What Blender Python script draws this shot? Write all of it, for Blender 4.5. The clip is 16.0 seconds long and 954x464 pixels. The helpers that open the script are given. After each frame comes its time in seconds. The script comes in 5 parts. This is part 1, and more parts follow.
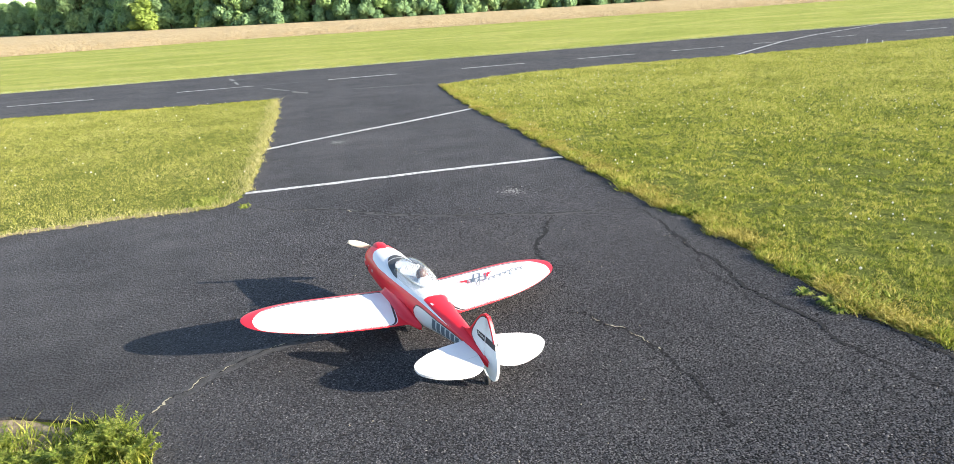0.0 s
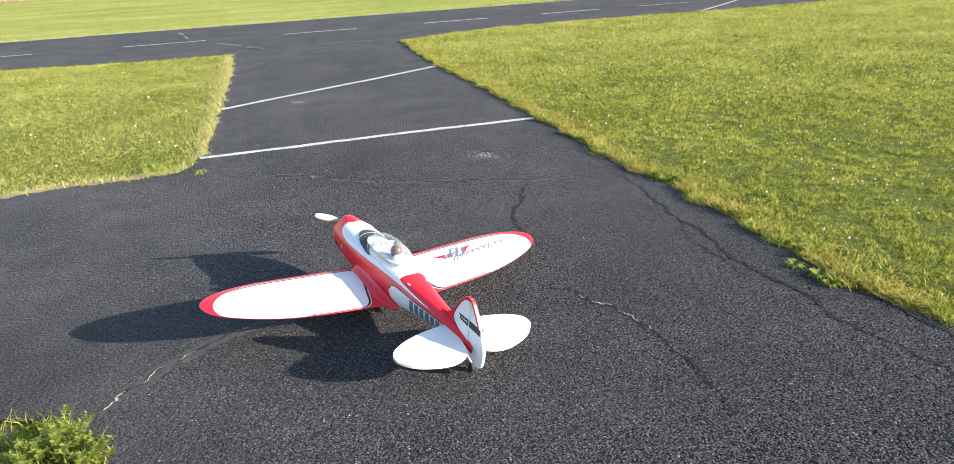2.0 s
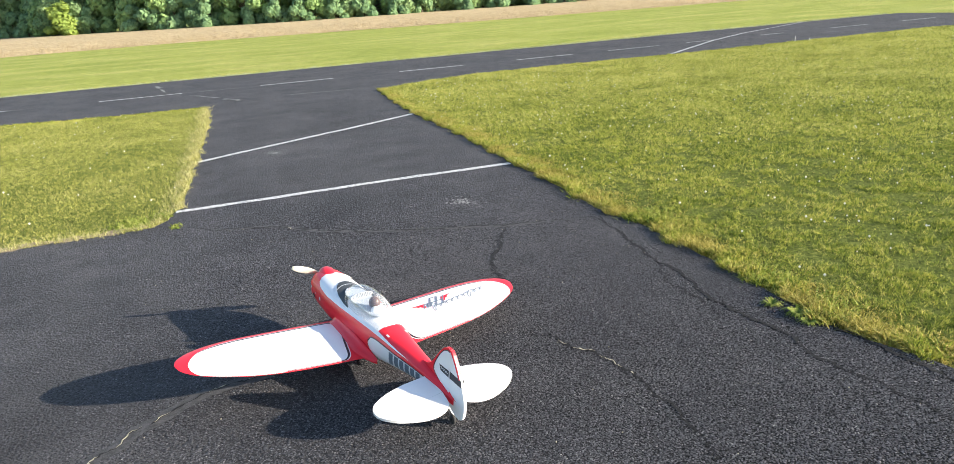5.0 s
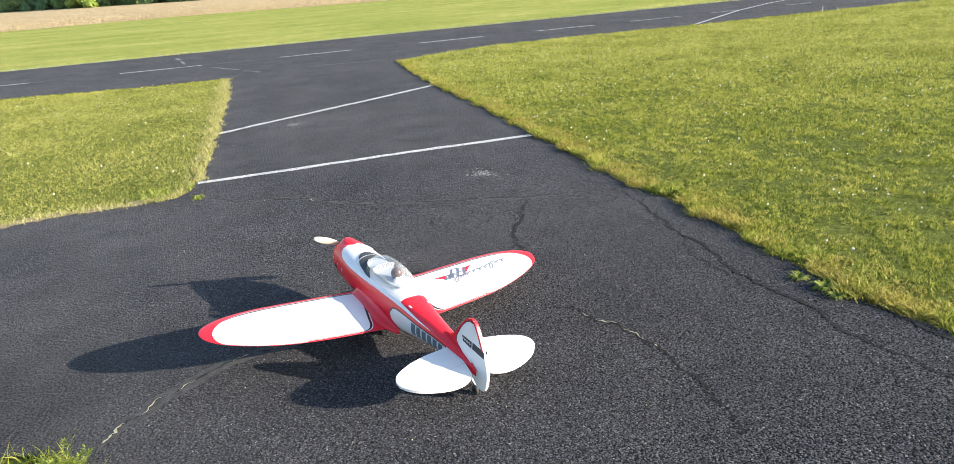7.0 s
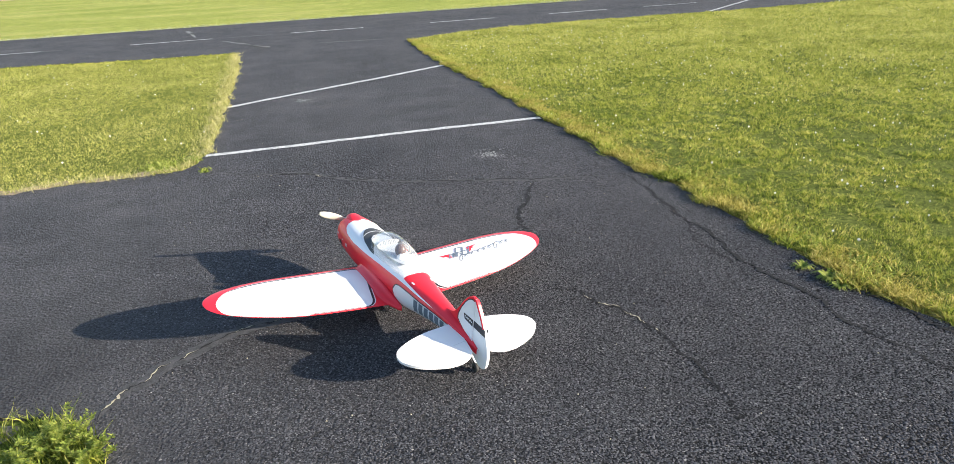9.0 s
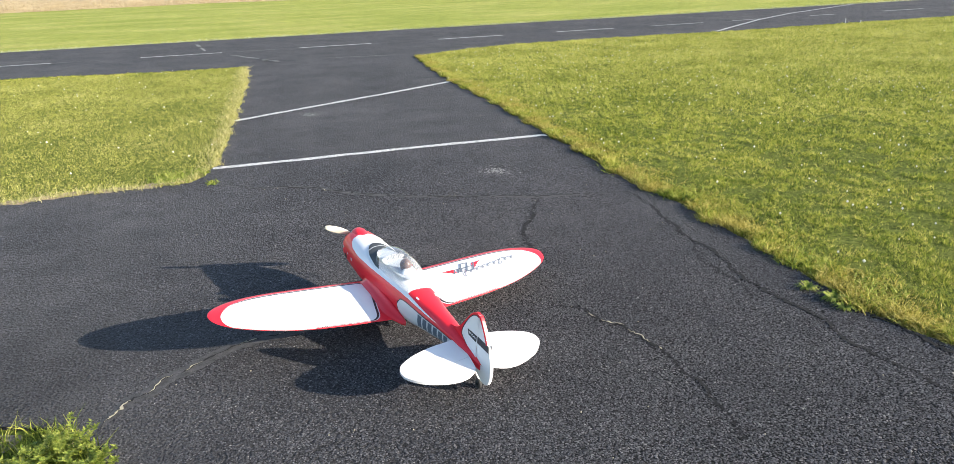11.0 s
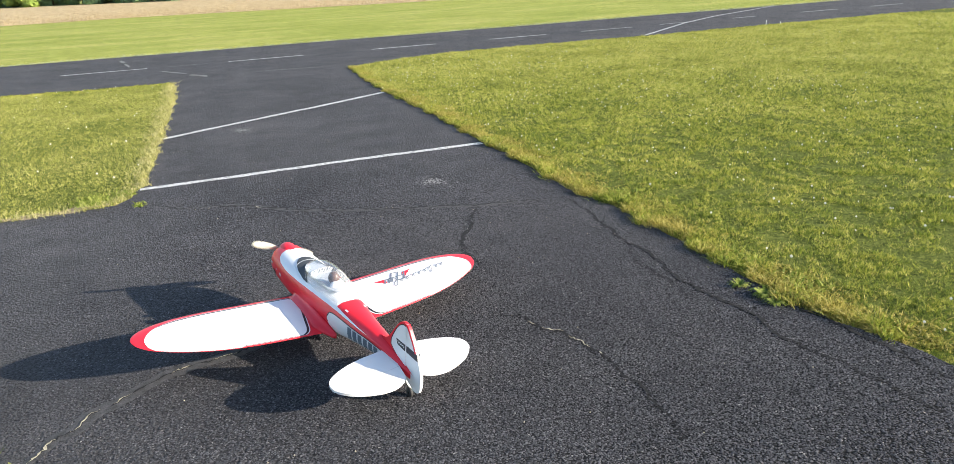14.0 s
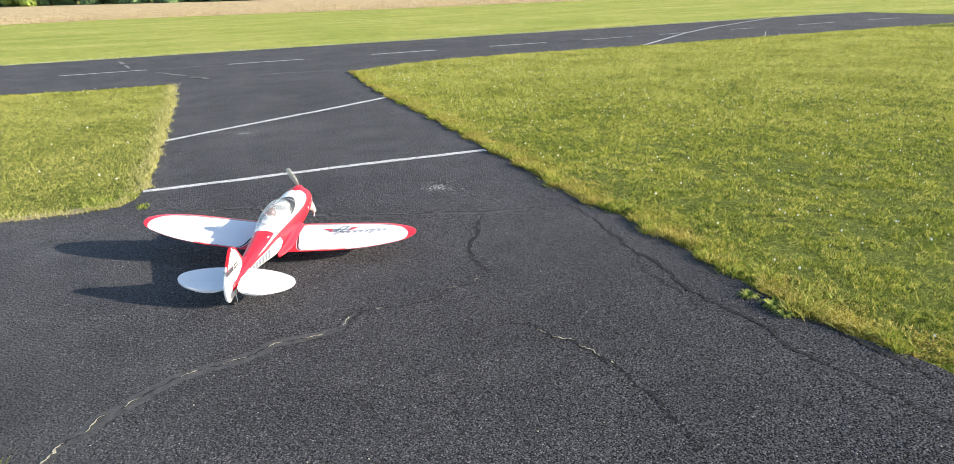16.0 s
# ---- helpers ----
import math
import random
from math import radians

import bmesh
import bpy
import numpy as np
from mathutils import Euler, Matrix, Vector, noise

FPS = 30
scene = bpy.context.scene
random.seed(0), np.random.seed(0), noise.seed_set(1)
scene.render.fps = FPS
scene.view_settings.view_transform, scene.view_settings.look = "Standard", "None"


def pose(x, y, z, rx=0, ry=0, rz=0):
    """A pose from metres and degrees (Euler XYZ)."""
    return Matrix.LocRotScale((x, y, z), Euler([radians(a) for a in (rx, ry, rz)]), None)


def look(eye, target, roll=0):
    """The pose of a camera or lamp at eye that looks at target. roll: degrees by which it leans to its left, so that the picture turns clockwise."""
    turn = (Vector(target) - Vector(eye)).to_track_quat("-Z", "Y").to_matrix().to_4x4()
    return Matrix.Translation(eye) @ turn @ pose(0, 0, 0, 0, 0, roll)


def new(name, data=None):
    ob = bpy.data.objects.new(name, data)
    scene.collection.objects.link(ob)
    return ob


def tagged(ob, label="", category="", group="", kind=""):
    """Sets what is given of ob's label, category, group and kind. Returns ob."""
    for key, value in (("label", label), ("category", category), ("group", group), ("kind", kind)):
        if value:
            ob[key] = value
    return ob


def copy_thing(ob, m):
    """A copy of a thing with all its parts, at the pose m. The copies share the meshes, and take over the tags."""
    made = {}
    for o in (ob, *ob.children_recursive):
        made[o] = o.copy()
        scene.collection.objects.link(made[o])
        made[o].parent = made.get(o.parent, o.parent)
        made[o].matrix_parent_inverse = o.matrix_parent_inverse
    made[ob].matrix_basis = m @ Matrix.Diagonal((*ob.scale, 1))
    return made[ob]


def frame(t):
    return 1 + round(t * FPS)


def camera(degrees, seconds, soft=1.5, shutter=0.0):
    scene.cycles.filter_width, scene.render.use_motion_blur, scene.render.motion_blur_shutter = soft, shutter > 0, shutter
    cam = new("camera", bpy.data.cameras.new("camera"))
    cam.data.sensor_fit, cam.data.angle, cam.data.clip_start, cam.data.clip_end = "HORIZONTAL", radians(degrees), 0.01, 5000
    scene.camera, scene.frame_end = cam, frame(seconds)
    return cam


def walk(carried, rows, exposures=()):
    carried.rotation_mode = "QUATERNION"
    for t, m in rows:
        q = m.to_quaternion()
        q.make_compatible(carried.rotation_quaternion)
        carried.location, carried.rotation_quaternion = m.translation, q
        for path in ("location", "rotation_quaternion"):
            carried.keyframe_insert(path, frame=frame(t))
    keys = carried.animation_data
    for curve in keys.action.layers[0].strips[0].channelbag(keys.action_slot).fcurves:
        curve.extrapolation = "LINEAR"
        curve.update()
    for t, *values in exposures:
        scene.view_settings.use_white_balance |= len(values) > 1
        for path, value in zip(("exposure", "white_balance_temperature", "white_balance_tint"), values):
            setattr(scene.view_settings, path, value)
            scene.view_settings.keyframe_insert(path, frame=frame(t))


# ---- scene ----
cam = camera(66.6, 16.0, soft=0.8, shutter=0.08)
PATH = [
    (0, (0.23, -0.157, 1.65), (0.773, 1.67, 1.042), -3.3),
    (0.5, (0.276, 0.062, 1.651), (0.767, 1.901, 1.038), -4.9),
    (1, (0.237, 0.098, 1.668), (0.772, 1.905, 1.0), -5.7),
    (1.5, (0.237, 0.128, 1.649), (0.837, 1.892, 0.923), -3.3),
    (2, (0.226, 0.128, 1.652), (0.854, 1.883, 0.927), -2.7),
    (2.5, (0.243, 0.135, 1.657), (0.883, 1.9, 0.968), -3.4),
    (3, (0.253, 0.149, 1.674), (0.891, 1.93, 1.027), -4.4),
    (3.5, (0.253, 0.141, 1.675), (0.931, 1.921, 1.065), -4.2),
    (5.8, (0.244, 0.131, 1.671), (0.942, 1.896, 1.04), -3.7),
    (6, (0.25, 0.141, 1.666), (0.944, 1.905, 1.028), -4.1),
    (6.5, (0.235, 0.15, 1.665), (0.913, 1.918, 1.021), -3.7),
    (7, (0.234, 0.163, 1.654), (0.871, 1.932, 0.973), -4.0),
    (7.5, (0.231, 0.171, 1.643), (0.834, 1.939, 0.929), -3.4),
    (8, (0.248, 0.173, 1.643), (0.839, 1.942, 0.923), -3.8),
    (8.5, (0.257, 0.159, 1.644), (0.869, 1.926, 0.936), -4.0),
    (9, (0.237, 0.152, 1.638), (0.85, 1.912, 0.914), -2.5),
    (11.3, (0.229, 0.14, 1.645), (0.842, 1.919, 0.966), -1.7),
    (11.5, (0.227, 0.134, 1.651), (0.853, 1.907, 0.972), -1.8),
    (12, (0.243, 0.146, 1.654), (0.898, 1.906, 0.968), -1.9),
    (12.5, (0.257, 0.149, 1.652), (0.937, 1.9, 0.965), -1.9),
    (13, (0.266, 0.153, 1.655), (0.995, 1.886, 0.974), -2.2),
    (13.5, (0.268, 0.16, 1.652), (1.013, 1.889, 0.977), -2.4),
    (14, (0.271, 0.155, 1.657), (1.027, 1.881, 0.987), -2.7),
    (14.5, (0.266, 0.155, 1.658), (1.015, 1.887, 0.995), -1.9),
    (15, (0.248, 0.158, 1.664), (0.986, 1.9, 1.015), -1.4),
    (15.5, (0.227, 0.148, 1.664), (0.979, 1.886, 1.018), -2.2),
    (16, (0.197, 0.199, 1.662), (0.97, 1.923, 1.008), -1.7),
]
walk(cam, [(t, look(eye, target, roll)) for t, eye, target, roll in PATH],
     exposures=[(0, 1.50), (2, 1.48), (3.5, 1.41), (6, 1.37), (9, 1.37), (12, 1.36), (16, 1.32)])

# ---- light ----
SUN_ELEVATION, SUN_AZIMUTH = 17.1, 128.0          # degrees; azimuth clockwise from +y
world = bpy.data.worlds.new("sky")
scene.world = world
world.use_nodes = True
wn, wl = world.node_tree.nodes, world.node_tree.links
sky = wn.new("ShaderNodeTexSky")
sky.sky_type = "NISHITA"
sky.sun_disc = False
sky.sun_elevation = radians(SUN_ELEVATION)
sky.sun_rotation = radians(SUN_AZIMUTH)
sky.dust_density = 1.0
sky.ozone_density = 1.6
wn["Background"].inputs["Strength"].default_value = 0.125
wl.new(sky.outputs["Color"], wn["Background"].inputs["Color"])
sun_lamp = bpy.data.lights.new("sun", "SUN")
sun_lamp.energy, sun_lamp.angle, sun_lamp.color = 5.0, radians(0.53), (1.0, 0.90, 0.76)
sun = new("sun", sun_lamp)
az, el = radians(SUN_AZIMUTH), radians(SUN_ELEVATION)
sun.matrix_world = look((30 * math.sin(az) * math.cos(el), 30 * math.cos(az) * math.cos(el), 30 * math.sin(el)), (0, 0, 0))


# ---- materials ----
def ramp_node(nt, stops):
    r = nt.nodes.new("ShaderNodeValToRGB")
    while len(r.color_ramp.elements) < len(stops):
        r.color_ramp.elements.new(0.5)
    for e, (p, c) in zip(r.color_ramp.elements, stops):
        e.position, e.color = p, (*c, 1)
    return r


def noise_node(nt, scale, detail=4, rough=0.6, stretch=None):
    co = nt.nodes.new("ShaderNodeTexCoord")
    n = nt.nodes.new("ShaderNodeTexNoise")
    n.inputs["Scale"].default_value = scale
    n.inputs["Detail"].default_value = detail
    n.inputs["Roughness"].default_value = rough
    if stretch:
        m = nt.nodes.new("ShaderNodeMapping")
        m.inputs["Scale"].default_value = stretch
        nt.links.new(co.outputs["Object"], m.inputs["Vector"])
        nt.links.new(m.outputs["Vector"], n.inputs["Vector"])
    else:
        nt.links.new(co.outputs["Object"], n.inputs["Vector"])
    return n


def mix_node(nt, a, b, fac, blend="MIX"):
    m = nt.nodes.new("ShaderNodeMix")
    m.data_type, m.blend_type = "RGBA", blend
    for sock, val in ((m.inputs[6], a), (m.inputs[7], b), (m.inputs[0], fac)):
        if isinstance(val, bpy.types.NodeSocket):
            nt.links.new(val, sock)
        elif isinstance(val, (int, float)):
            sock.default_value = val
        else:
            sock.default_value = (*val, 1)
    return m.outputs[2]


def start(name, rough=0.6, metal=0.0):
    m = bpy.data.materials.new(name)
    m.use_nodes = True
    b = m.node_tree.nodes["Principled BSDF"]
    b.inputs["Roughness"].default_value = rough
    b.inputs["Metallic"].default_value = metal
    return m, m.node_tree, b


def bump(nt, b, height, strength, distance):
    n = nt.nodes.new("ShaderNodeBump")
    n.inputs["Strength"].default_value = strength
    n.inputs["Distance"].default_value = distance
    nt.links.new(height, n.inputs["Height"])
    nt.links.new(n.outputs["Normal"], b.inputs["Normal"])


def plain(name, color, rough=0.5, metal=0.0, var=0.12, scale=8.0, fine=0.0, coat=0.0):
    """A colour with soft and fine variation."""
    m, nt, b = start(name, rough, metal)
    lo = tuple(c * (1 - var) for c in color)
    hi = tuple(min(1, c * (1 + var)) for c in color)
    n = noise_node(nt, scale)
    r = ramp_node(nt, [(0.3, lo), (0.7, hi)])
    nt.links.new(n.outputs["Fac"], r.inputs["Fac"])
    nt.links.new(r.outputs["Color"], b.inputs["Base Color"])
    if fine:
        f = noise_node(nt, 180.0)
        bump(nt, b, f.outputs["Fac"], 0.4, fine)
    b.inputs["Coat Weight"].default_value = coat
    b.inputs["Coat Roughness"].default_value = 0.12
    return m


def math_node(nt, op, a, b=None):
    n = nt.nodes.new("ShaderNodeMath")
    n.operation = op
    for sock, val in zip(n.inputs, (a, b)):
        if isinstance(val, bpy.types.NodeSocket):
            nt.links.new(val, sock)
        elif val is not None:
            sock.default_value = val
    return n.outputs["Value"]


def range_node(nt, value, a, b, lo, hi):
    k = nt.nodes.new("ShaderNodeMapRange")
    for key, v in (("From Min", a), ("From Max", b), ("To Min", lo), ("To Max", hi)):
        k.inputs[key].default_value = v
    nt.links.new(value, k.inputs["Value"])
    return k.outputs["Result"]


def asphalt_material():
    """Coarse stones bound in black; the seal coat lies thicker, smoother and paler on the far and left parts, with
    grazing brightness put into the far colour.
    """
    m, nt, b = start("asphalt", 0.85)
    b.inputs["Specular IOR Level"].default_value = 0.2
    co = nt.nodes.new("ShaderNodeTexCoord")
    wob = noise_node(nt, 60.0, 2, 0.5)
    warp = nt.nodes.new("ShaderNodeVectorMath")
    warp.operation = "MULTIPLY_ADD"
    nt.links.new(wob.outputs["Color"], warp.inputs[0])
    warp.inputs[1].default_value = (0.012, 0.012, 0.0)
    nt.links.new(co.outputs["Object"], warp.inputs[2])
    v = nt.nodes.new("ShaderNodeTexVoronoi")
    v.inputs["Scale"].default_value = 92.0
    nt.links.new(warp.outputs["Vector"], v.inputs["Vector"])
    sep = nt.nodes.new("ShaderNodeSeparateColor")
    nt.links.new(v.outputs["Color"], sep.inputs["Color"])
    # stones of uneven tone, pits between them, and holes where stones have broken out
    stone = ramp_node(nt, [(0.0, (0.046, 0.047, 0.055)), (0.5, (0.066, 0.067, 0.077)), (0.95, (0.092, 0.094, 0.107)), (0.994, (0.12, 0.122, 0.135)), (1.0, (0.30, 0.29, 0.27))])
    nt.links.new(sep.outputs["Red"], stone.inputs["Fac"])
    pit = ramp_node(nt, [(0.30, (1.15, 1.15, 1.17)), (0.46, (0.85, 0.85, 0.88)), (0.60, (0.06, 0.06, 0.07))])
    nt.links.new(v.outputs["Distance"], pit.inputs["Fac"])
    rough_c = mix_node(nt, stone.outputs["Color"], pit.outputs["Color"], 1.0, "MULTIPLY")
    hole = noise_node(nt, 48.0, 3, 0.6)
    hole_c = ramp_node(nt, [(0.39, (0.06, 0.06, 0.07)), (0.47, (1.0, 1.0, 1.0))])
    nt.links.new(hole.outputs["Fac"], hole_c.inputs["Fac"])
    rough_c = mix_node(nt, rough_c, hole_c.outputs["Color"], 1.0, "MULTIPLY")
    xyz = nt.nodes.new("ShaderNodeSeparateXYZ")
    nt.links.new(co.outputs["Object"], xyz.inputs["Vector"])
    # brightness put into colour along y: black bitumen among free stones, paler without them
    base_brightness = mix_node(nt, (0.66, 0.65, 0.64), (1.5, 1.47, 1.43), math_node(nt, "MAXIMUM", range_node(nt, xyz.outputs["Y"], 3.4, 5.4, 0.0, 1.0), range_node(nt, xyz.outputs["Y"], 1.9, 0.9, 0.0, 1.0)))
    rough_c = mix_node(nt, rough_c, base_brightness, 1.0, "MULTIPLY")
    big = noise_node(nt, 0.6, 5, 0.6)
    wander = math_node(nt, "MULTIPLY", math_node(nt, "SUBTRACT", big.outputs["Fac"], 0.5), 4.0)
    left = range_node(nt, math_node(nt, "ADD", xyz.outputs["X"], wander), 1.7, -0.3, 0.0, 1.0)
    # far part paler: low-angle brightness put into the colour with the seal coat
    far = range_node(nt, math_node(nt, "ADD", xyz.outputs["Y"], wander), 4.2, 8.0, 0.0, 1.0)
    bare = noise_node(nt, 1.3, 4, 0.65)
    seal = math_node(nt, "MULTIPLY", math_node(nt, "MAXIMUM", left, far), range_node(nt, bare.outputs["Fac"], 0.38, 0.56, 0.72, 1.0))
    fine = noise_node(nt, 80.0, 3, 0.7)
    smooth_c = ramp_node(nt, [(0.36, (0.018, 0.018, 0.020)), (0.46, (0.074, 0.073, 0.076)), (0.68, (0.130, 0.127, 0.128))])
    nt.links.new(fine.outputs["Fac"], smooth_c.inputs["Fac"])
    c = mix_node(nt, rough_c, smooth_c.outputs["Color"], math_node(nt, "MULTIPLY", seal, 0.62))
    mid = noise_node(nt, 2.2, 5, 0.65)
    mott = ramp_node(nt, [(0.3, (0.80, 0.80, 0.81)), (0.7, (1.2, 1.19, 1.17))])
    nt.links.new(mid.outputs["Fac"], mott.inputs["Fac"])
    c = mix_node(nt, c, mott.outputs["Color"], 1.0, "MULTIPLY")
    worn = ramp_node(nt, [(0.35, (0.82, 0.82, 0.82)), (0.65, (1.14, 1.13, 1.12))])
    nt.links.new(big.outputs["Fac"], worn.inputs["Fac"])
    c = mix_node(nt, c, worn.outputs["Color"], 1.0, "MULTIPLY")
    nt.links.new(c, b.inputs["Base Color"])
    dome = range_node(nt, v.outputs["Distance"], 0.1, 0.62, 1.0, 0.0)
    lift = range_node(nt, hole.outputs["Fac"], 0.36, 0.56, 0.0, 1.0)
    height = math_node(nt, "ADD", math_node(nt, "MULTIPLY", dome, 0.6), math_node(nt, "MULTIPLY", lift, 0.7))
    height = math_node(nt, "MULTIPLY", height, range_node(nt, seal, 0.0, 1.0, 1.0, 0.5))
    bump(nt, b, height, 1.0, 0.010)
    return m


def stone_material():
    """Bitumen-coated stones, each of its own tone."""
    m, nt, b = start("coated_stone", 0.7)
    b.inputs["Specular IOR Level"].default_value = 0.3
    geo = nt.nodes.new("ShaderNodeNewGeometry")
    r = ramp_node(nt, [(0.0, (0.036, 0.036, 0.038)), (0.6, (0.085, 0.084, 0.088)), (0.985, (0.138, 0.136, 0.140)), (1.0, (0.28, 0.27, 0.25))])
    nt.links.new(geo.outputs["Random Per Island"], r.inputs["Fac"])
    mid = noise_node(nt, 2.2, 5, 0.65)
    mott = ramp_node(nt, [(0.3, (0.84, 0.84, 0.86)), (0.7, (1.2, 1.19, 1.17))])
    nt.links.new(mid.outputs["Fac"], mott.inputs["Fac"])
    nt.links.new(mix_node(nt, r.outputs["Color"], mott.outputs["Color"], 1.0, "MULTIPLY"), b.inputs["Base Color"])
    return m


def grass_ground_material():
    m, nt, b = start("lawn_soil", 0.95)
    b.inputs["Specular IOR Level"].default_value = 0.05
    a = noise_node(nt, 0.35, 6, 0.65, (0.6, 1.6, 1))
    r = ramp_node(nt, [(0.3, (0.245, 0.29, 0.066)), (0.5, (0.325, 0.35, 0.092)), (0.7, (0.43, 0.405, 0.14))])
    nt.links.new(a.outputs["Fac"], r.inputs["Fac"])
    f = noise_node(nt, 42.0, 6, 0.8)
    g = ramp_node(nt, [(0.36, (0.28, 0.31, 0.25)), (0.64, (1.5, 1.48, 1.45))])
    nt.links.new(f.outputs["Fac"], g.inputs["Fac"])
    w = noise_node(nt, 2.6, 5, 0.7)
    h = ramp_node(nt, [(0.35, (0.82, 0.86, 0.8)), (0.65, (1.12, 1.1, 1.1))])
    nt.links.new(w.outputs["Fac"], h.inputs["Fac"])
    c = mix_node(nt, r.outputs["Color"], g.outputs["Color"], 1.0, "MULTIPLY")
    # darker this side of the runway than beyond: blade self-shadow put into the colour
    co = nt.nodes.new("ShaderNodeTexCoord")
    xyz = nt.nodes.new("ShaderNodeSeparateXYZ")
    nt.links.new(co.outputs["Object"], xyz.inputs["Vector"])
    turf_shade = mix_node(nt, (0.50, 0.56, 0.42), (1.0, 1.0, 1.0), range_node(nt, xyz.outputs["Y"], 16.5, 21.0, 0.0, 1.0))
    c = mix_node(nt, c, turf_shade, 1.0, "MULTIPLY")
    nt.links.new(mix_node(nt, c, h.outputs["Color"], 1.0, "MULTIPLY"), b.inputs["Base Color"])
    bump(nt, b, f.outputs["Fac"], 0.7, 0.03)
    return m


def thatch_material():
    m, nt, b = start("lawn_thatch", 0.95)
    b.inputs["Specular IOR Level"].default_value = 0.05
    a = noise_node(nt, 45.0, 5, 0.75)
    r = ramp_node(nt, [(0.35, (0.030, 0.042, 0.010)), (0.5, (0.10, 0.125, 0.028)), (0.68, (0.22, 0.23, 0.06))])
    nt.links.new(a.outputs["Fac"], r.inputs["Fac"])
    nt.links.new(r.outputs["Color"], b.inputs["Base Color"])
    bump(nt, b, a.outputs["Fac"], 0.8, 0.03)
    return m


def blade_material(name, greens, patch_scale=0.8, lumps=0.46):
    m, nt, b = start(name, 0.6)
    b.inputs["Specular IOR Level"].default_value = 0.2
    geo = nt.nodes.new("ShaderNodeNewGeometry")
    r = ramp_node(nt, greens)
    n = noise_node(nt, patch_scale, 5, 0.65)
    add = nt.nodes.new("ShaderNodeMath")
    add.operation = "MULTIPLY_ADD"
    nt.links.new(geo.outputs["Random Per Island"], add.inputs[0])
    add.inputs[1].default_value = 0.55
    sub = nt.nodes.new("ShaderNodeMapRange")
    sub.inputs["From Min"].default_value, sub.inputs["From Max"].default_value = 0.3, 0.7
    sub.inputs["To Min"].default_value, sub.inputs["To Max"].default_value = 0.0, 0.45
    nt.links.new(n.outputs["Fac"], sub.inputs["Value"])
    tuft = noise_node(nt, patch_scale * 36.0, 3, 0.6)
    lump = range_node(nt, tuft.outputs["Fac"], 0.35, 0.65, -lumps, lumps)
    drift = noise_node(nt, patch_scale * 12.0, 3, 0.6)
    lump = math_node(nt, "ADD", lump, range_node(nt, drift.outputs["Fac"], 0.33, 0.67, -lumps * 0.6, lumps * 0.6))
    nt.links.new(math_node(nt, "ADD", sub.outputs["Result"], lump), add.inputs[2])
    nt.links.new(add.outputs["Value"], r.inputs["Fac"])
    nt.links.new(r.outputs["Color"], b.inputs["Base Color"])
    tr = nt.nodes.new("ShaderNodeBsdfTranslucent")
    nt.links.new(r.outputs["Color"], tr.inputs["Color"])
    mx = nt.nodes.new("ShaderNodeMixShader")
    mx.inputs["Fac"].default_value = 0.38
    nt.links.new(b.outputs["BSDF"], mx.inputs[1])
    nt.links.new(tr.outputs["BSDF"], mx.inputs[2])
    nt.links.new(mx.outputs["Shader"], nt.nodes["Material Output"].inputs["Surface"])
    return m


def worn_paint_material():
    m, nt, b = start("worn_line_paint", 0.7)
    n = noise_node(nt, 38.0, 6, 0.75)
    r = ramp_node(nt, [(0.40, (0.09, 0.09, 0.095)), (0.50, (0.58, 0.58, 0.57)), (0.75, (0.70, 0.70, 0.69))])
    nt.links.new(n.outputs["Fac"], r.inputs["Fac"])
    nt.links.new(r.outputs["Color"], b.inputs["Base Color"])
    bump(nt, b, n.outputs["Fac"], 0.4, 0.003)
    return m


def glass_material():
    m, nt, b = start("canopy_plastic", 0.35)
    b.inputs["Base Color"].default_value = (0.85, 0.87, 0.88, 1)
    clear = nt.nodes.new("ShaderNodeBsdfTransparent")
    clear.inputs["Color"].default_value = (0.94, 0.95, 0.96, 1)
    gloss = nt.nodes.new("ShaderNodeBsdfGlossy")
    gloss.inputs["Roughness"].default_value = 0.06
    facing = nt.nodes.new("ShaderNodeLayerWeight")
    facing.inputs["Blend"].default_value = 0.5
    rim = math_node(nt, "ADD", math_node(nt, "MULTIPLY", math_node(nt, "POWER", facing.outputs["Facing"], 3.5), 0.6), 0.04)
    haze = nt.nodes.new("ShaderNodeMixShader")
    haze.inputs["Fac"].default_value = 0.13
    nt.links.new(clear.outputs["BSDF"], haze.inputs[1])
    nt.links.new(b.outputs["BSDF"], haze.inputs[2])
    both = nt.nodes.new("ShaderNodeMixShader")
    nt.links.new(rim, both.inputs["Fac"])
    nt.links.new(haze.outputs["Shader"], both.inputs[1])
    nt.links.new(gloss.outputs["BSDF"], both.inputs[2])
    nt.links.new(both.outputs["Shader"], nt.nodes["Material Output"].inputs["Surface"])
    return m


